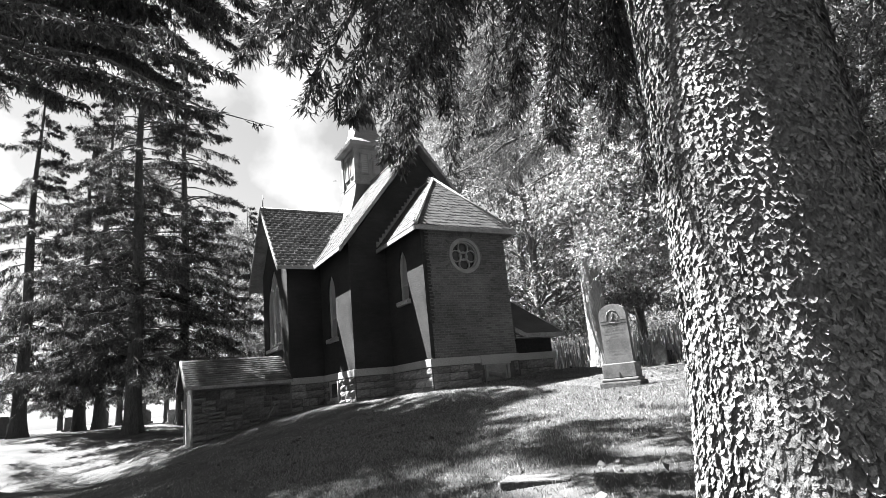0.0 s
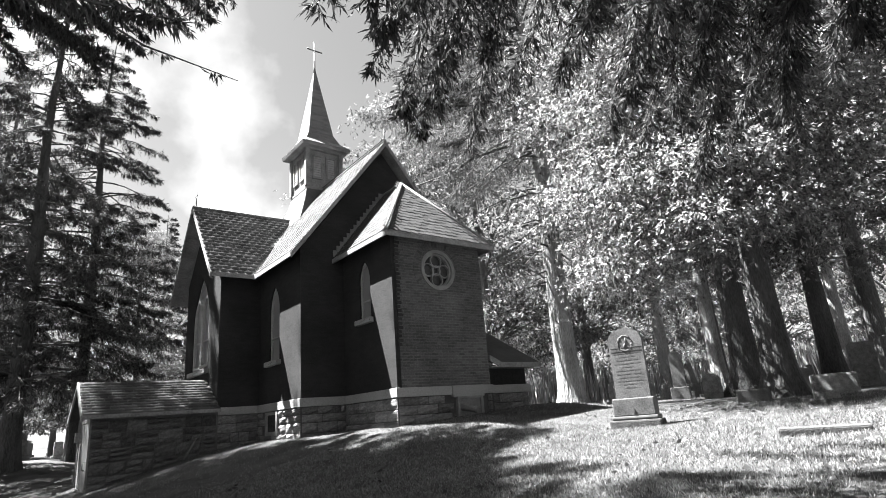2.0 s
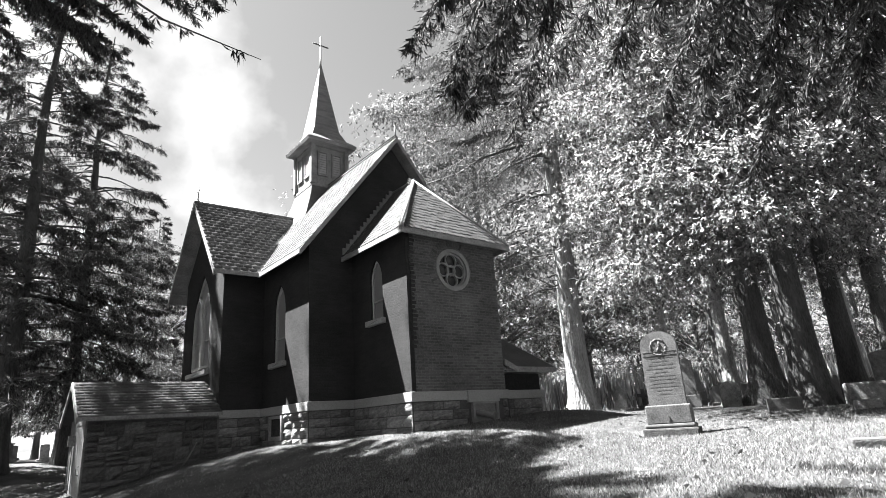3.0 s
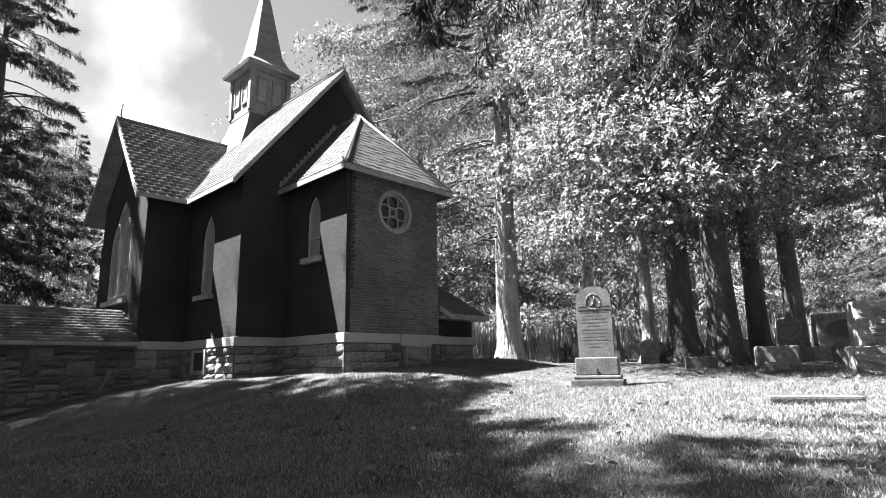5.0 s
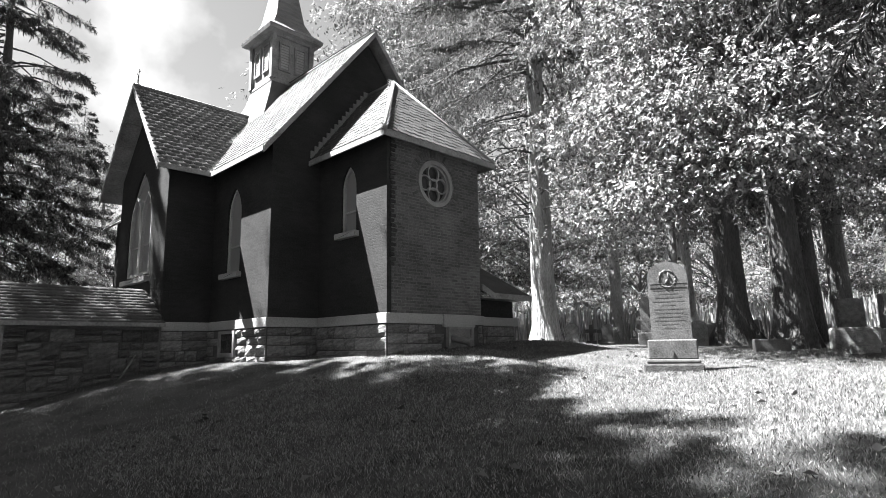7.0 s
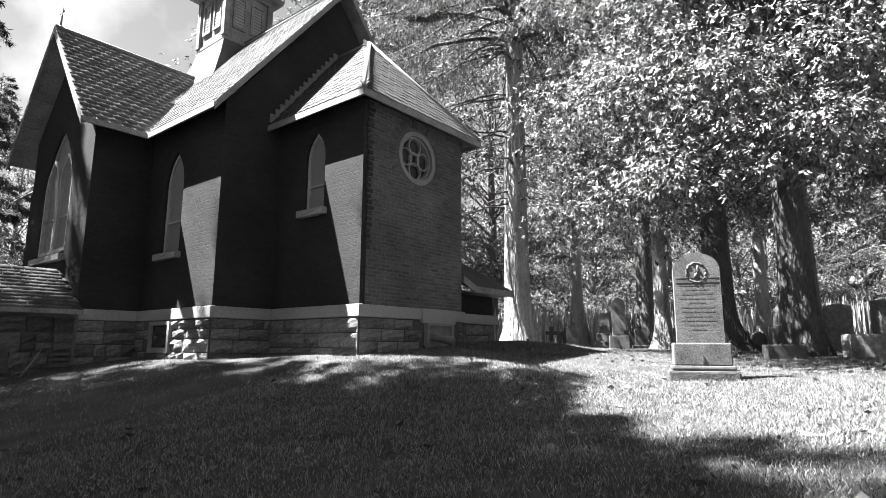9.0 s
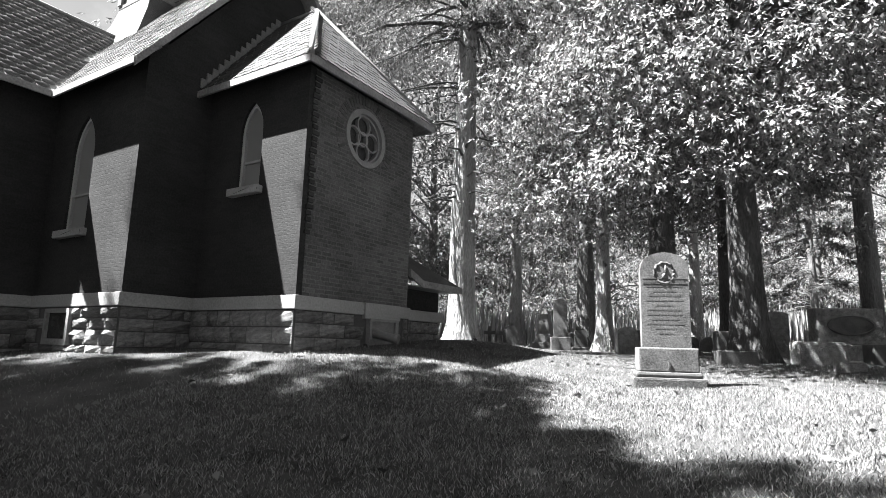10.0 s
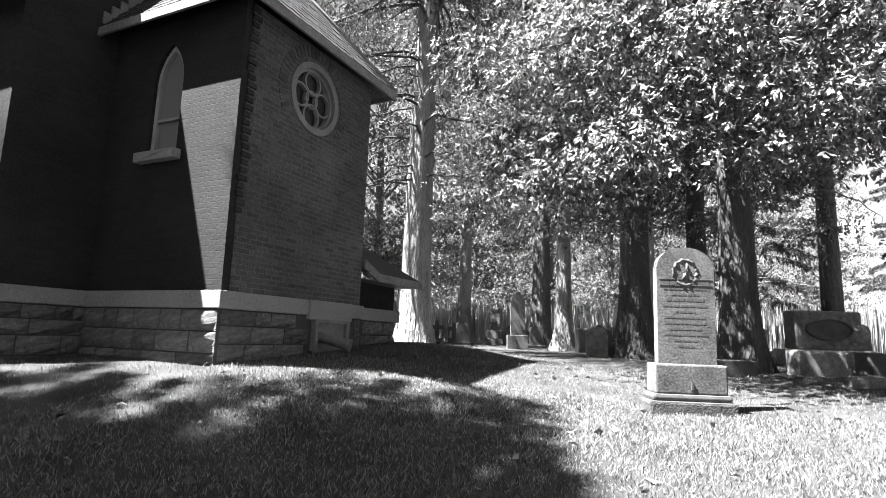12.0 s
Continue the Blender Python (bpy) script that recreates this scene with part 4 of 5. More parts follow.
# stone crosses
for x, y, h, material, lb in ((24.8, 18.9, 0.85, M_DGRANITE, "small dark cross gravestone"), (26.6, 20.6, 1.0, M_TOMB, "small pale cross gravestone")):
    t = thing("cross_gravestone", lb, "gravestone", on(x, y), "gravestones")
    t.rotation_euler = (0, 0, FACE)
    bm = bmesh.new()
    box(bm, (-0.25, -0.15, -0.1), (0.25, 0.15, 0.2), 0.02)
    part("base", bm, material, t)
    bm = bmesh.new()
    box(bm, (-0.09, -0.07, 0.2), (0.09, 0.07, h), 0.015)
    box(bm, (-0.28, -0.068, h * 0.6), (0.28, 0.068, h * 0.6 + 0.17), 0.015)
    part("cross", bm, material, t)
t = thing("meter_box", "small pale electric box with a lamp on the shed gable", "electric box", (2.2, 20.55, 1.72))
bm = bmesh.new()
box(bm, (-0.12, -0.09, -0.12), (0.06, 0.09, 0.12), 0.012)
part("case", bm, M_WHITE, t)
bm = bmesh.new()
tube(bm, [(-0.02, 0, -0.12), (-0.02, 0, -0.5), (-0.02, 0, -1.2)], [0.012, 0.012, 0.012], 6)
part("conduit", bm, M_METAL, t)
gr = random.Random(9)
for k in range(16):
    x, y = gr.uniform(22, 32), gr.uniform(3, 24)
    slab_stone("small weathered gravestone among the trees", x, y, FACE + gr.uniform(-0.1, 0.1), gr.uniform(0.4, 0.65), gr.uniform(0.5, 1.0), 0.14, gr.choice([M_TOMB, M_GRANITE, M_DGRANITE]), 0.1, gr.choice([0.2, 1.0]))
for k in range(14):
    x, y = gr.uniform(-6, 4.5), gr.uniform(31, 44)
    slab_stone("small weathered gravestone beyond the shed", x, y, gr.uniform(-0.1, 0.1), gr.uniform(0.4, 0.7), gr.uniform(0.6, 1.1), 0.15, gr.choice([M_TOMB, M_GRANITE, M_DGRANITE]), 0.12, gr.choice([0.2, 1.0]))


# ---- trees ----
RNG = np.random.default_rng(7)


def unit(a):
    return a / np.maximum(np.linalg.norm(a, axis=1, keepdims=True), 1e-6)


def sprays(p, d, length, width, rng, curl=0.25, face=None):
    """Small leaf or needle sprays: bent pointed blades of two faces from the points p along d, turned to face where given."""
    n = len(p)
    d = unit(d)
    side = unit(np.cross(d, rng.normal(size=(n, 3)) if face is None else face + rng.normal(size=(n, 3)) * 0.22))
    nrm = np.cross(d, side)
    length, width = length.reshape(n, 1), width.reshape(n, 1)
    mid = p + d * length * 0.5 + nrm * length * curl * 0.4
    tip = p + d * length
    v = np.stack([p, mid - side * width / 2, tip, mid + side * width / 2], 1).reshape(-1, 3)
    return v, np.arange(4 * n).reshape(n, 4)


def trunk_mesh(h, r, flare, lean, rng, seg=14, rings=30, rough=0.03, roots=5):
    """Tapered trunk with a flared, ridged foot."""
    zs = np.concatenate([np.linspace(-0.4, 1.2, 10), np.linspace(1.5, h, rings)])
    ph = rng.uniform(0, 6.28)
    v = []
    for z in zs:
        t = max(z, 0) / h
        rr = r * (1 - 0.93 * t ** 1.15)
        fl = flare * math.exp(-max(z, -0.2) * 2.2)
        for k in range(seg):
            a = 6.28319 * k / seg
            ridge = 1 + fl * (1 + 0.75 * math.cos(roots * a + ph)) + rough * noise.noise((math.cos(a) * 2, math.sin(a) * 2, z * 1.1 + ph))
            v.append((rr * ridge * math.cos(a) + lean[0] * z + 0.12 * t * math.sin(z * 0.5 + ph), rr * ridge * math.sin(a) + lean[1] * z, z))
    f = [(j * seg + k, j * seg + (k + 1) % seg, (j + 1) * seg + (k + 1) % seg, (j + 1) * seg + k) for j in range(len(zs) - 1) for k in range(seg)]
    return v, f


def limb_tubes(lines, seg=5):
    v, f = [], []
    for pts, r0, r1 in lines:
        n = len(pts)
        for i, p in enumerate(pts):
            d = (pts[min(i + 1, n - 1)] - pts[max(i - 1, 0)])
            d = d / max(np.linalg.norm(d), 1e-6)
            a = np.cross(d, (0.31, 0.17, 0.93))
            a /= max(np.linalg.norm(a), 1e-6)
            b = np.cross(d, a)
            r = r0 + (r1 - r0) * i / (n - 1)
            for k in range(seg):
                v.append(p + r * (math.cos(6.28319 * k / seg) * a + math.sin(6.28319 * k / seg) * b))
        s = len(v) - n * seg
        f += [(s + i * seg + k, s + i * seg + (k + 1) % seg, s + (i + 1) * seg + (k + 1) % seg, s + (i + 1) * seg + k) for i in range(n - 1) for k in range(seg)]
    return v, f


def put_limbs(t, lines, bark, apart):
    if apart:
        for ln in lines:
            v, f = limb_tubes([ln])
            arrays("limb", v, f, bark, t, smooth=True)
    else:
        v, f = limb_tubes(lines, 4)
        arrays("limb_work", v, f, bark, t, smooth=True)["kind"] = "stuff"


def conifer(label, at, h, r, base, reach, count, per, size, seed, needle, bark, flare=0.35, taper=0.65, droop=0.5, lean=(0, 0), bare=0.15, twig=0.6, seg=14, dead=8, sweep=None, apart=True, extra=(), slim=1.0, limb_bark=None):
    """Spruce or larch: whorled drooping boughs hung with twigs of needles. extra: tips of long low boughs and their fullness."""
    rng = np.random.default_rng(seed)
    t = thing("tree", label, "tree", at)
    v, f = trunk_mesh(h, r, flare, lean, rng, seg)
    arrays("trunk", v, f, bark, t, smooth=True)
    lines, P, D, L, W = [], [], [], [], []
    s = np.linspace(0, 1, 7)

    def clothe(pts, m, ln, bare, wide):
        out = pts[-1] - pts[0]
        out[2] = 0
        out /= np.linalg.norm(out)
        q = bare + (1 - bare) * rng.uniform(0, 1, m) ** 0.75
        idx = np.minimum((q * 6).astype(int), 5)
        fr = (q * 6 - idx)[:, None]
        c = pts[idx] * (1 - fr) + pts[idx + 1] * fr
        lat = np.array([-out[1], out[0], 0]) * rng.choice([-1, 1], m)[:, None]
        tl = (twig * wide * (1.15 - q) * rng.uniform(0.4, 1.1, m))[:, None]
        tdir = unit(lat + out * rng.uniform(0.2, 0.9, (m, 1)) + np.array([0, 0, -1]) * rng.uniform(0.2, 1.0, (m, 1)))
        k = 9
        for j in range(k):
            w = (j + rng.uniform(0, 1, (m, 1))) / k
            pp = c + tdir * tl * w + np.array([0, 0, -1]) * tl * w * w * 0.5
            dd = tdir * 0.5 + np.array([0, 0, -1]) * rng.uniform(0.1, 1.1, (m, 1)) + rng.normal(size=(m, 3)) * 0.4
            P.append(pp), D.append(dd), L.append(size * rng.uniform(0.6, 1.4, m)), W.append(slim * size * rng.uniform(0.12, 0.22, m))

    for i in range(count + dead):
        is_dead = i >= count
        z = base + (h - base) * ((i + rng.uniform(0, 1)) / count) ** 1.1 if not is_dead else base * rng.uniform(0.45, 1.1)
        z = min(z, h * 0.985)
        f01 = (z - base) / (h - base)
        ln = reach * (1 - max(f01, 0)) ** taper * rng.uniform(0.6, 1.1) + 0.3
        if is_dead:
            ln = reach * rng.uniform(0.2, 0.5)
        a = rng.uniform(0, 6.283)
        if sweep and rng.uniform() < 0.3:
            a = sweep + rng.normal() * 0.5
        out = np.array([math.cos(a), math.sin(a), 0])
        up = rng.uniform(0.05, 0.3)
        pts = np.array([0, 0, z]) + np.outer(s * ln, out) + np.outer(ln * (up * s - droop * s ** 1.7 + 0.22 * droop * s ** 4), (0, 0, 1))
        pts += np.array([lean[0] * z, lean[1] * z, 0]) + rng.normal(size=(7, 3)) * 0.03 * ln * s[:, None]
        lines.append((pts, 0.012 + 0.010 * ln, 0.005))
        if not is_dead:
            clothe(pts, int(per * ln / reach) + 6, ln, bare, ln * 0.42)
    for tip, full, wide in extra:
        tip = np.array(tip) - np.array(at)
        ln = math.hypot(tip[0], tip[1])
        root = np.array([0, 0, tip[2] + 0.28 * ln])
        pts = root * (1 - s[:, None]) + tip * s[:, None] + np.outer(0.3 * ln * s * (1 - s), (0, 0, 1)) + rng.normal(size=(7, 3)) * 0.02 * ln * s[:, None]
        lines.append((pts, 0.012 + 0.007 * ln, 0.005))
        clothe(pts, full, ln, 0.35, wide)
    put_limbs(t, lines, limb_bark or bark, apart)
    v, f = sprays(np.concatenate(P), np.concatenate(D), np.concatenate(L), np.concatenate(W), rng)
    arrays("crown", v, f, needle, t)["kind"] = "stuff"
    return t


def broadleaf(label, at, h, r, base, reach, clumps, per, size, seed, leaf, bark, flare=0.5, lean=(0, 0), toward=None, seg=14, low=0.0, apart=True, leaflets=6):
    """Deciduous tree: forking limbs, layered drooping clumps of leaf tufts with gaps."""
    rng = np.random.default_rng(seed)
    t = thing("tree", label, "tree", at)
    v, f = trunk_mesh(h * 0.92, r, flare, lean, rng, seg)
    arrays("trunk", v, f, bark, t, smooth=True)
    lines, P, D, L, W, F = [], [], [], [], [], []
    for i in range(clumps):
        f01 = rng.uniform(0, 1) ** 1.15
        z = base + (h - base) * f01
        a = rng.uniform(0, 6.283) if toward is None or rng.uniform() < 0.45 else toward + rng.normal() * 0.7
        env = reach * (math.sin(math.pi * min(1, 0.28 + 0.72 * f01)) ** 0.6 + 0.05)
        ln = env * rng.uniform(0.35, 1.0) ** 0.6
        end = np.array([math.cos(a) * ln + lean[0] * z, math.sin(a) * ln + lean[1] * z, z - low * ln / reach])
        z0 = min(z, max(base * rng.uniform(0.9, 1.7), z - ln * 0.5))
        s = np.linspace(0, 1, 6)[:, None]
        root = np.array([lean[0] * z0, lean[1] * z0, z0])
        pts = root * (1 - s) + end * s + np.array([0, 0, 0.18 * ln]) * (s * (1 - s) * 4) + rng.normal(size=(6, 3)) * 0.05 * ln * s
        if i % 2 == 0:
            lines.append((pts, 0.012 + 0.012 * ln, 0.006))
        m = int(per * rng.uniform(0.5, 1.5) / 3)
        cr = rng.uniform(0.4, 0.9) * reach * 0.19
        o = rng.normal(size=(m, 3)) * np.array([cr, cr, cr * 0.26])
        o[:, 2] -= 0.25 * np.hypot(o[:, 0], o[:, 1])
        fan = unit(o + 1e-3) * 0.7 + np.array([0, 0, -0.7]) + rng.normal(size=(m, 3)) * 0.35
        up = np.array([0, 0, 0.9]) + 0.55 * unit(o + 1e-3) + np.array([math.cos(a), math.sin(a), 0]) * 0.35
        for k in range(leaflets):
            P.append(end + o + unit(fan) * size * 0.55 * (k / leaflets) + rng.normal(size=(m, 3)) * size * 0.2)
            D.append(unit(fan) + rng.normal(size=(m, 3)) * 0.55)
            L.append(size * rng.uniform(0.6, 1.3, m))
            W.append(size * rng.uniform(0.28, 0.5, m))
            F.append(up + rng.normal(size=(m, 3)) * 0.15)
    put_limbs(t, lines, bark, apart)
    v, f = sprays(np.concatenate(P), np.concatenate(D), np.concatenate(L), np.concatenate(W), rng, 0.25, np.concatenate(F))
    arrays("crown", v, f, leaf, t)["kind"] = "stuff"
    return t


# the big spruce beside the path, its boughs over the lawn
fan = random.Random(8)
FAN = [(radians(fan.uniform(22, 84)), fan.uniform(4.2, 7.0), fan.uniform(4.5, 6.9)) for k in range(46)]
FAN += [(radians(fan.uniform(86, 112)), fan.uniform(3.2, 4.7), fan.uniform(4.5, 5.7)) for k in range(12)]
big = conifer("huge old spruce with scaly sunlit bark beside the path", on(2.95, 1.7), 26, 0.47, 5.6, 6.5, 70, 120, 0.12, 11, M_NEEDLE, M_SCALY, 0.2, 0.65, 0.5, (0.0, 0.0), 0.2, 0.8, 48, 0, None,
              extra=[((2.95 + ln * math.cos(a), 1.7 + ln * math.sin(a), zz), 190, 1.0) for a, ln, zz in FAN])
# bark scales standing off the trunk
rng = np.random.default_rng(3)
m = 30000
a, z = rng.uniform(0, 6.283, m), rng.uniform(-0.1, 5.0, m)
tv = np.array([(q.co.x, q.co.y, q.co.z) for q in next(c for c in big.children if c.name.startswith("trunk")).data.vertices]).reshape(-1, 48, 3)
lv, rad = tv[:, 0, 2], np.hypot(tv[..., 0], tv[..., 1])
col = (a / 6.28319 * 48).astype(int) % 48
rr = np.array([np.interp(q, lv, rad[:, c]) for q, c in zip(z, col)])
v, f = [], []
for ang, zz, r0 in zip(a, z, rr):
    o, tg = np.array([math.cos(ang), math.sin(ang), 0]), np.array([-math.sin(ang), math.cos(ang), 0])
    w, hgt = rng.uniform(0.007, 0.024), rng.uniform(0.012, 0.036)
    c = o * (r0 + 0.002) + np.array([0, 0, zz])
    lift = rng.uniform(0.002, 0.009)
    tilt = rng.normal() * 0.5
    tg, o2 = tg * math.cos(tilt) + np.array([0, 0, math.sin(tilt)]), o
    sk = rng.normal() * 0.01
    k = len(v)
    v += [c - tg * w - o * 0.012 + np.array([0, 0, hgt * 0.6]), c + tg * w - o * 0.012 + np.array([0, 0, hgt * 0.8]), c + tg * (w * 0.9 + sk) + o * lift * 0.8 + np.array([0, 0, -hgt * 0.5]),
          c + tg * sk + o * lift - np.array([0, 0, hgt]), c - tg * (w * 0.8 - sk) + o * lift * 0.7 + np.array([0, 0, -hgt * 0.4])]
    f.append((k, k + 1, k + 2, k + 3, k + 4))
sc = arrays("bark_flaking", v, f, mat("bark_scale", 0.06, 0.2, 0.9, 9, 60, 0.8, 0.02, vary=0.4, kind="island"), big, "flaking grey bark scales")
sc["kind"] = "stuff"
# spruces west of the lawn, mostly out of view, placed to shade it
SPR = "tall dark spruce with drooping boughs, placed to shade the lawn"
# high crown and extra boughs added as blockers for the grass beside the chapel
conifer(SPR, on(-3.9, 20.9), 27, 0.36, 15.0, 6.0, 100, 210, 0.23, 12, M_NEEDLE, M_DARKBARK, taper=0.42,
        extra=[((1.6, 21.2, 13.4), 110, 1.0), ((2.0, 22.0, 13.2), 110, 1.0), ((1.0, 22.6, 14.5), 110, 1.0), ((2.2, 20.7, 12.8), 120, 1.0), ((1.9, 19.9, 12.6), 120, 1.0), ((1.3, 20.6, 14.0), 120, 1.0), ((0.7, 21.6, 16.0), 120, 1.0), ((0.8, 18.5, 12.8), 120, 1.0), ((0.1, 19.5, 15.0), 120, 1.0),
               ((2.9, 19.0, 13.2), 120, 1.0), ((3.2, 18.7, 13.6), 120, 1.0), ((2.7, 19.7, 13.0), 120, 1.0), ((2.6, 20.3, 13.4), 120, 1.0)])
# extra bough tips laid out along the sun's path to darken the chancel lawn
conifer(SPR, on(-3.8, 16.5), 24.5, 0.36, 13.5, 5.2, 70, 105, 0.22, 24, M_NEEDLE, M_DARKBARK, taper=0.45,
        extra=[((2.3 + 0.55 * (k % 5), 16.5 + 0.62 * (k // 5) + 0.3 * (k % 2), 13.2 + 0.5 * (k % 3)), 95, 1.05) for k in range(20)] + [((4.5, 16.7, 13.8), 120, 1.0), ((4.6, 17.3, 13.6), 120, 1.0), ((4.4, 17.9, 13.3), 120, 1.0)])
conifer(SPR, on(-5.0, 12.2), 18, 0.32, 6.5, 4.8, 26, 90, 0.15, 13, M_NEEDLE, M_DARKBARK, extra=[((2.7, 10.3, 6.4), 22, 0.45), ((1.7, 8.0, 5.4), 170, 0.9), ((0.9, 8.4, 5.9), 170, 1.0), ((1.3, 7.4, 5.9), 150, 0.9), ((-0.3, 9.5, 6.2), 140, 1.2), ((0.6, 7.6, 6.2), 150, 1.0)])
# unseen shade caster: trunk moved aside, crown kept high
conifer(SPR, on(-5.6, 25.4), 32, 0.36, 16.0, 6.8, 100, 180, 0.22, 25, M_NEEDLE, M_DARKBARK, taper=0.42)
# pair of spruces beyond the shed
conifer("tall spruce with a bare lower trunk and thin crown", on(0.9, 27.0), 19.5, 0.32, 2.8, 4.3, 165, 90, 0.19, 14, M_NEEDLE, M_DARKBARK, bare=0.25, slim=0.9)
conifer("tall spruce with a bare lower trunk and pointed crown", on(2.9, 29.0), 18.0, 0.28, 2.4, 4.6, 165, 90, 0.19, 15, M_NEEDLE, M_DARKBARK, bare=0.35, slim=0.8)
DARK = "dark low-branched spruce beyond the shed"
conifer(DARK, on(-3.4, 32.0), 17, 0.3, 1.8, 3.4, 90, 70, 0.2, 41, M_NEEDLE, M_DARKBARK, seg=10, apart=False)
conifer(DARK, on(-1.4, 38.0), 18, 0.3, 2.2, 3.6, 90, 70, 0.2, 42, M_NEEDLE, M_DARKBARK, seg=10, apart=False)
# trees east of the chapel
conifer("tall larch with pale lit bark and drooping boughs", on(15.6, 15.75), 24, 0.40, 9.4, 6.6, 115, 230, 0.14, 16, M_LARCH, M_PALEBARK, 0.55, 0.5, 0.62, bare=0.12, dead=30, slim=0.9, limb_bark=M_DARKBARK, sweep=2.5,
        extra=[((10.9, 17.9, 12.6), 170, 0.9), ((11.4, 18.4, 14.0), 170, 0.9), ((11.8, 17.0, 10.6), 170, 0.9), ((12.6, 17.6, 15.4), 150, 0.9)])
broadleaf("slim pale-barked tree in the grove", on(28.3, 20.0), 17, 0.36, 5, 4.5, 120, 150, 0.16, 17, M_LEAF, M_PALEBARK, 0.5)
broadleaf("straight grey-barked tree in the grove", on(23.8, 14.85), 18, 0.38, 5, 5, 140, 150, 0.15, 18, M_LEAF, M_BARK, 0.45)
broadleaf("old tree with flared roots and dark bark", on(17.2, 10.6), 18, 0.38, 4.6, 5, 170, 190, 0.12, 19, M_LEAF, M_DARKBARK, 1.0)
# its leaves use the brighter copy, so the sunlit look is partly colour
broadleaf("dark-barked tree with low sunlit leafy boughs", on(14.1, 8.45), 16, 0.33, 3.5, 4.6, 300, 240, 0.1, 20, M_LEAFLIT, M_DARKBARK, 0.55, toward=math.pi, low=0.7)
broadleaf("dark-barked tree in the grove", on(19.7, 9.3), 17, 0.3, 4.6, 4.5, 130, 150, 0.14, 21, M_LEAF, M_DARKBARK, 0.5)
conifer("dark spruce at the grove's edge", on(12.5, 1.8), 22, 0.34, 4.4, 5.0, 85, 90, 0.22, 22, M_NEEDLE, M_BARK)
conifer("tall dark spruce behind the monument", on(25.1, 9.5), 25, 0.36, 8.5, 6.0, 80, 120, 0.2, 23, M_LARCH, M_BARK)
conifer("tall dark spruce behind the monument", on(23.0, 5.8), 24, 0.3, 8.5, 6.0, 80, 120, 0.2, 26, M_LARCH, M_BARK)
broadleaf("slender pale-barked tree in the grove", on(27.6, 11.4), 15, 0.3, 4.5, 4, 100, 130, 0.15, 27, M_LEAF, M_PALEBARK, 0.5)
broadleaf("grey-barked tree with a flared foot", on(20.6, 13.2), 17, 0.26, 4.6, 4.5, 120, 150, 0.14, 28, M_LEAF, M_PALEBARK, 0.8)

# woods around: a few kinds, repeated
kinds = [broadleaf("leafy woodland tree behind the graveyard", on(44, 28), 17, 0.28, 2.6, 5.2, 110, 230, 0.19, 31, M_LEAF, M_BARK, 0.4, seg=8, apart=False, leaflets=3),
         broadleaf("leafy woodland tree behind the graveyard", on(46, 16), 15, 0.26, 2.2, 4.8, 100, 230, 0.19, 32, M_LEAF, M_BARK, 0.4, seg=8, apart=False, leaflets=3),
         conifer("woodland spruce behind the graveyard", on(43, 7), 18, 0.26, 2.5, 4.0, 70, 110, 0.24, 33, M_NEEDLE, M_BARK, seg=8, apart=False)]
wood = random.Random(5)
spots = []
for k in range(900):
    x, y = wood.uniform(-60, 75), wood.uniform(-50, 85)
    d = math.hypot(x - 6, y - 10)
    if d < 28 or d > 66 or (x > 12 and d < 37) or any(math.hypot(x - a, y - b) < 4.6 for a, b in spots):
        continue
    if rect_far(x, y, 4, 12, 14, 28) < 6 or (math.hypot(x - 4, y - 6) < 24):
        continue
    spots.append((x, y))
for k, (x, y) in enumerate(spots[:150]):
    src = kinds[wood.choice([0, 1, 0, 1, 2])]
    if x < 2 and y > 15:
        src = kinds[wood.choice([2, 2, 2, 0])]
    s = wood.uniform(0.8, 1.2)
    src_copy = copy_thing(src, Matrix.Translation(on(x, y, -0.1)) @ Matrix.Rotation(wood.uniform(0, 6.28), 4, 'Z') @ Matrix.Scale(s, 4))
    tagged(src_copy, group="woods around the graveyard")

# taller trees close behind the chapel's east side
for x, y, k, s in ((21.0, 25.5, 0, 1.15), (18.0, 28.0, 1, 1.25), (29.5, 26.0, 0, 1.25), (24.0, 30.5, 0, 1.3)):
    tagged(copy_thing(kinds[k], Matrix.Translation(on(x, y, -0.1)) @ Matrix.Rotation(wood.uniform(0, 6.28), 4, 'Z') @ Matrix.Scale(s, 4)), group="woods around the graveyard")

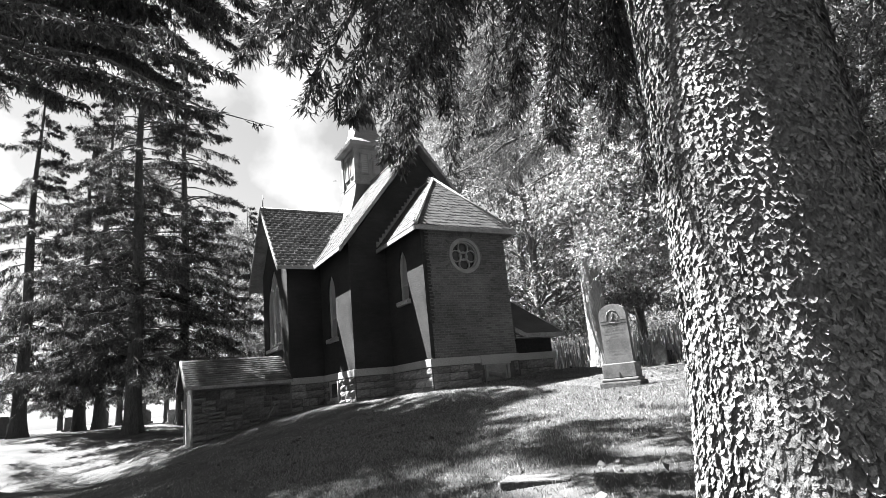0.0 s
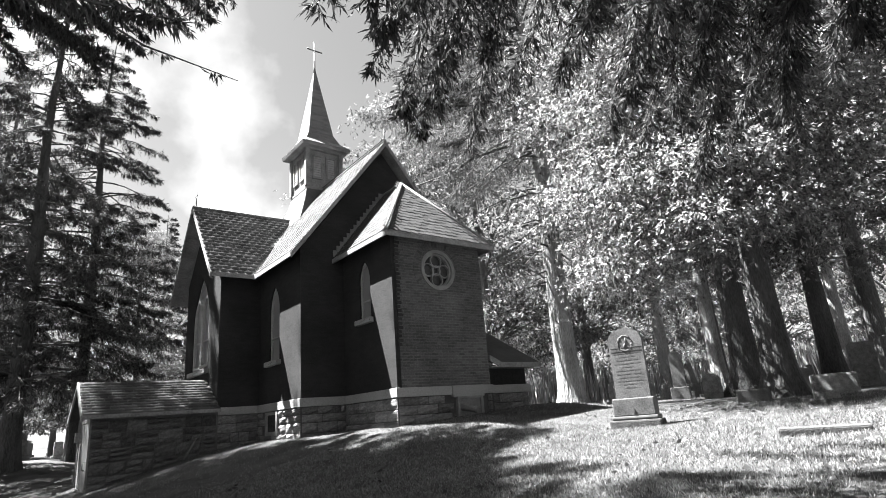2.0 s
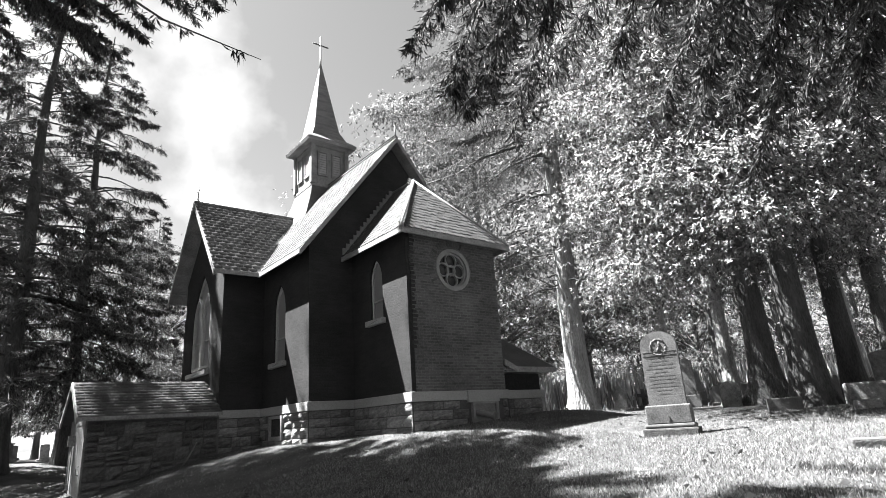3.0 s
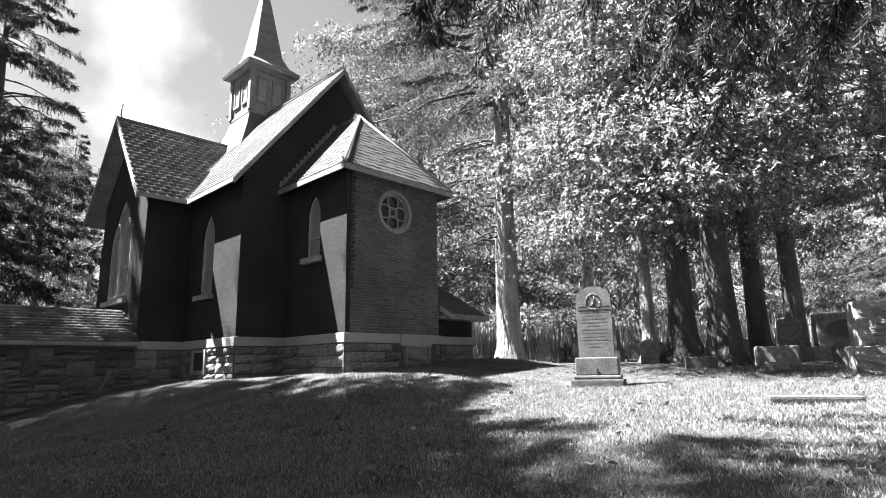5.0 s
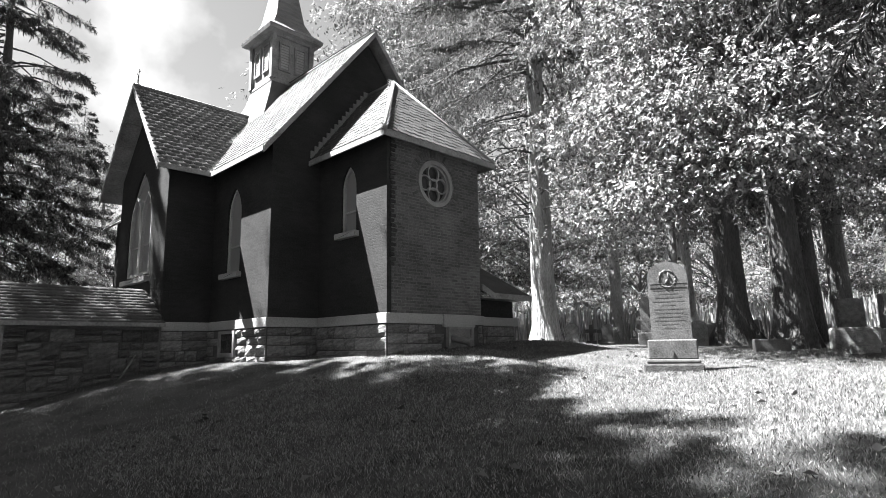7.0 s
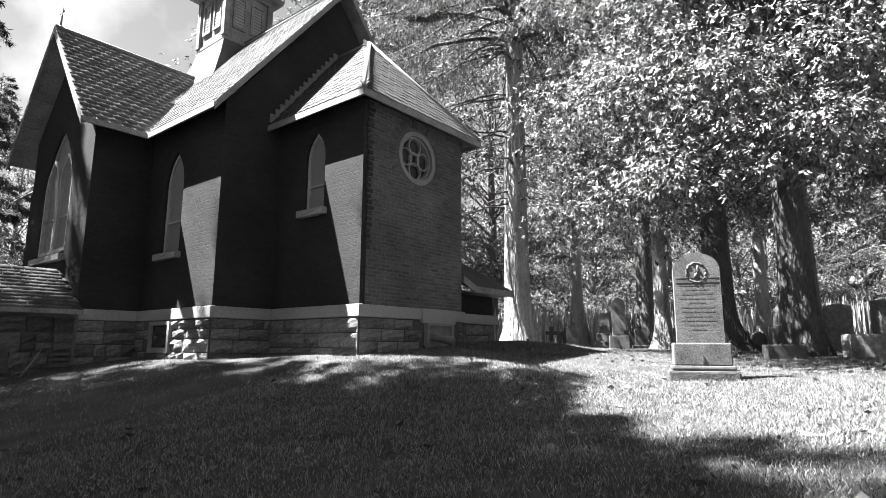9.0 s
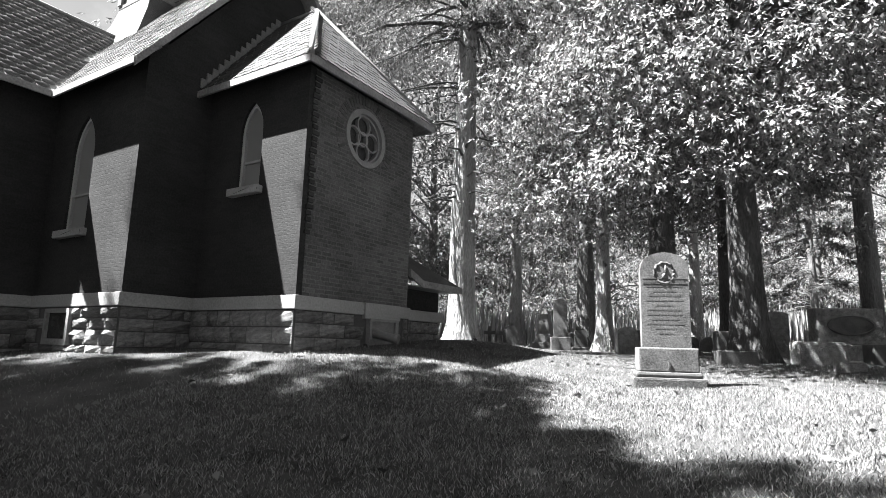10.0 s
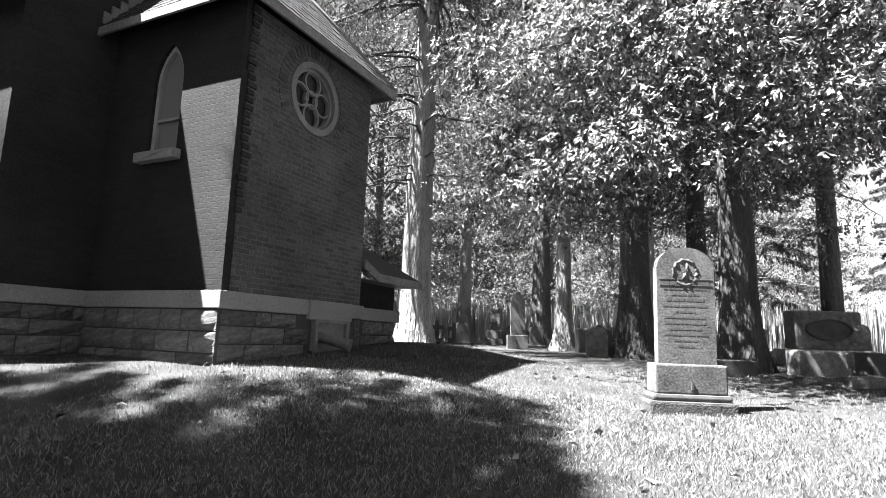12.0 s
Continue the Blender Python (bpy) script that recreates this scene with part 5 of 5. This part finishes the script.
# dry stalks and brush at the wood's edge
m = 9000
ang = RNG.uniform(-0.55, 1.15, m)
rad = RNG.uniform(27, 36, m)
px, py = 4 + rad * np.cos(ang), 7 + rad * np.sin(ang)
keep = (px > 16)
px, py = px[keep], py[keep]
pz = np.array([lawn(a, b) for a, b in zip(px, py)]) - 0.05
n = len(px)
v, f = sprays(np.stack([px, py, pz], 1), np.stack([RNG.normal(size=n) * 0.08, RNG.normal(size=n) * 0.08, np.ones(n)], 1), RNG.uniform(0.9, 2.6, n), RNG.uniform(0.05, 0.11, n), RNG, 0.05)
tagged(arrays("brush", v, f, M_STALK), "pale dry stalks at the edge of the woods", "brush", kind="stuff")

# grass
m = 270000
gxr = np.concatenate([RNG.uniform(-1.5, 13.5, m // 2), RNG.uniform(2.0, 9.5, m // 2)])
gyr = np.concatenate([RNG.uniform(0.5, 19, m // 2), RNG.uniform(4.5, 13.8, m // 2)])
keep = ~((gxr > 7.5) & (gyr > 13.85)) & ~((gxr > 6.3) & (gyr > 16.3)) & (RNG.uniform(0, 1, m) < np.where(gyr > 13, 0.5, 1.0))
gxr, gyr = gxr[keep], gyr[keep]
tuft = np.array([noise.noise((a * 1.3, b * 1.3, 0)) for a, b in zip(gxr, gyr)])
gz = np.array([lawn(a, b) for a, b in zip(gxr, gyr)]) - 0.008
n = len(gxr)
v, f = sprays(np.stack([gxr, gyr, gz], 1), np.stack([RNG.normal(size=n) * 0.6, RNG.normal(size=n) * 0.6, np.ones(n)], 1), (0.042 + 0.02 * tuft) * RNG.uniform(0.6, 1.5, n), RNG.uniform(0.004, 0.008, n), RNG, 0.4)
tagged(arrays("grass", v, f, M_GRASS), "short mown grass blades on the lawn", "grass", kind="stuff")
m = 420
lx, ly = RNG.uniform(1, 12, m), RNG.uniform(3, 14, m)
lz = np.array([lawn(a, b) for a, b in zip(lx, ly)]) + 0.03
v, f = sprays(np.stack([lx, ly, lz], 1), np.stack([RNG.normal(size=m), RNG.normal(size=m), RNG.normal(size=m) * 0.2], 1), RNG.uniform(0.05, 0.12, m), RNG.uniform(0.03, 0.07, m), RNG, 0.5)
tagged(arrays("fallen_leaves", v, f, M_DRYLEAF), "scattered dry leaves on the grass", "leaves", kind="stuff")
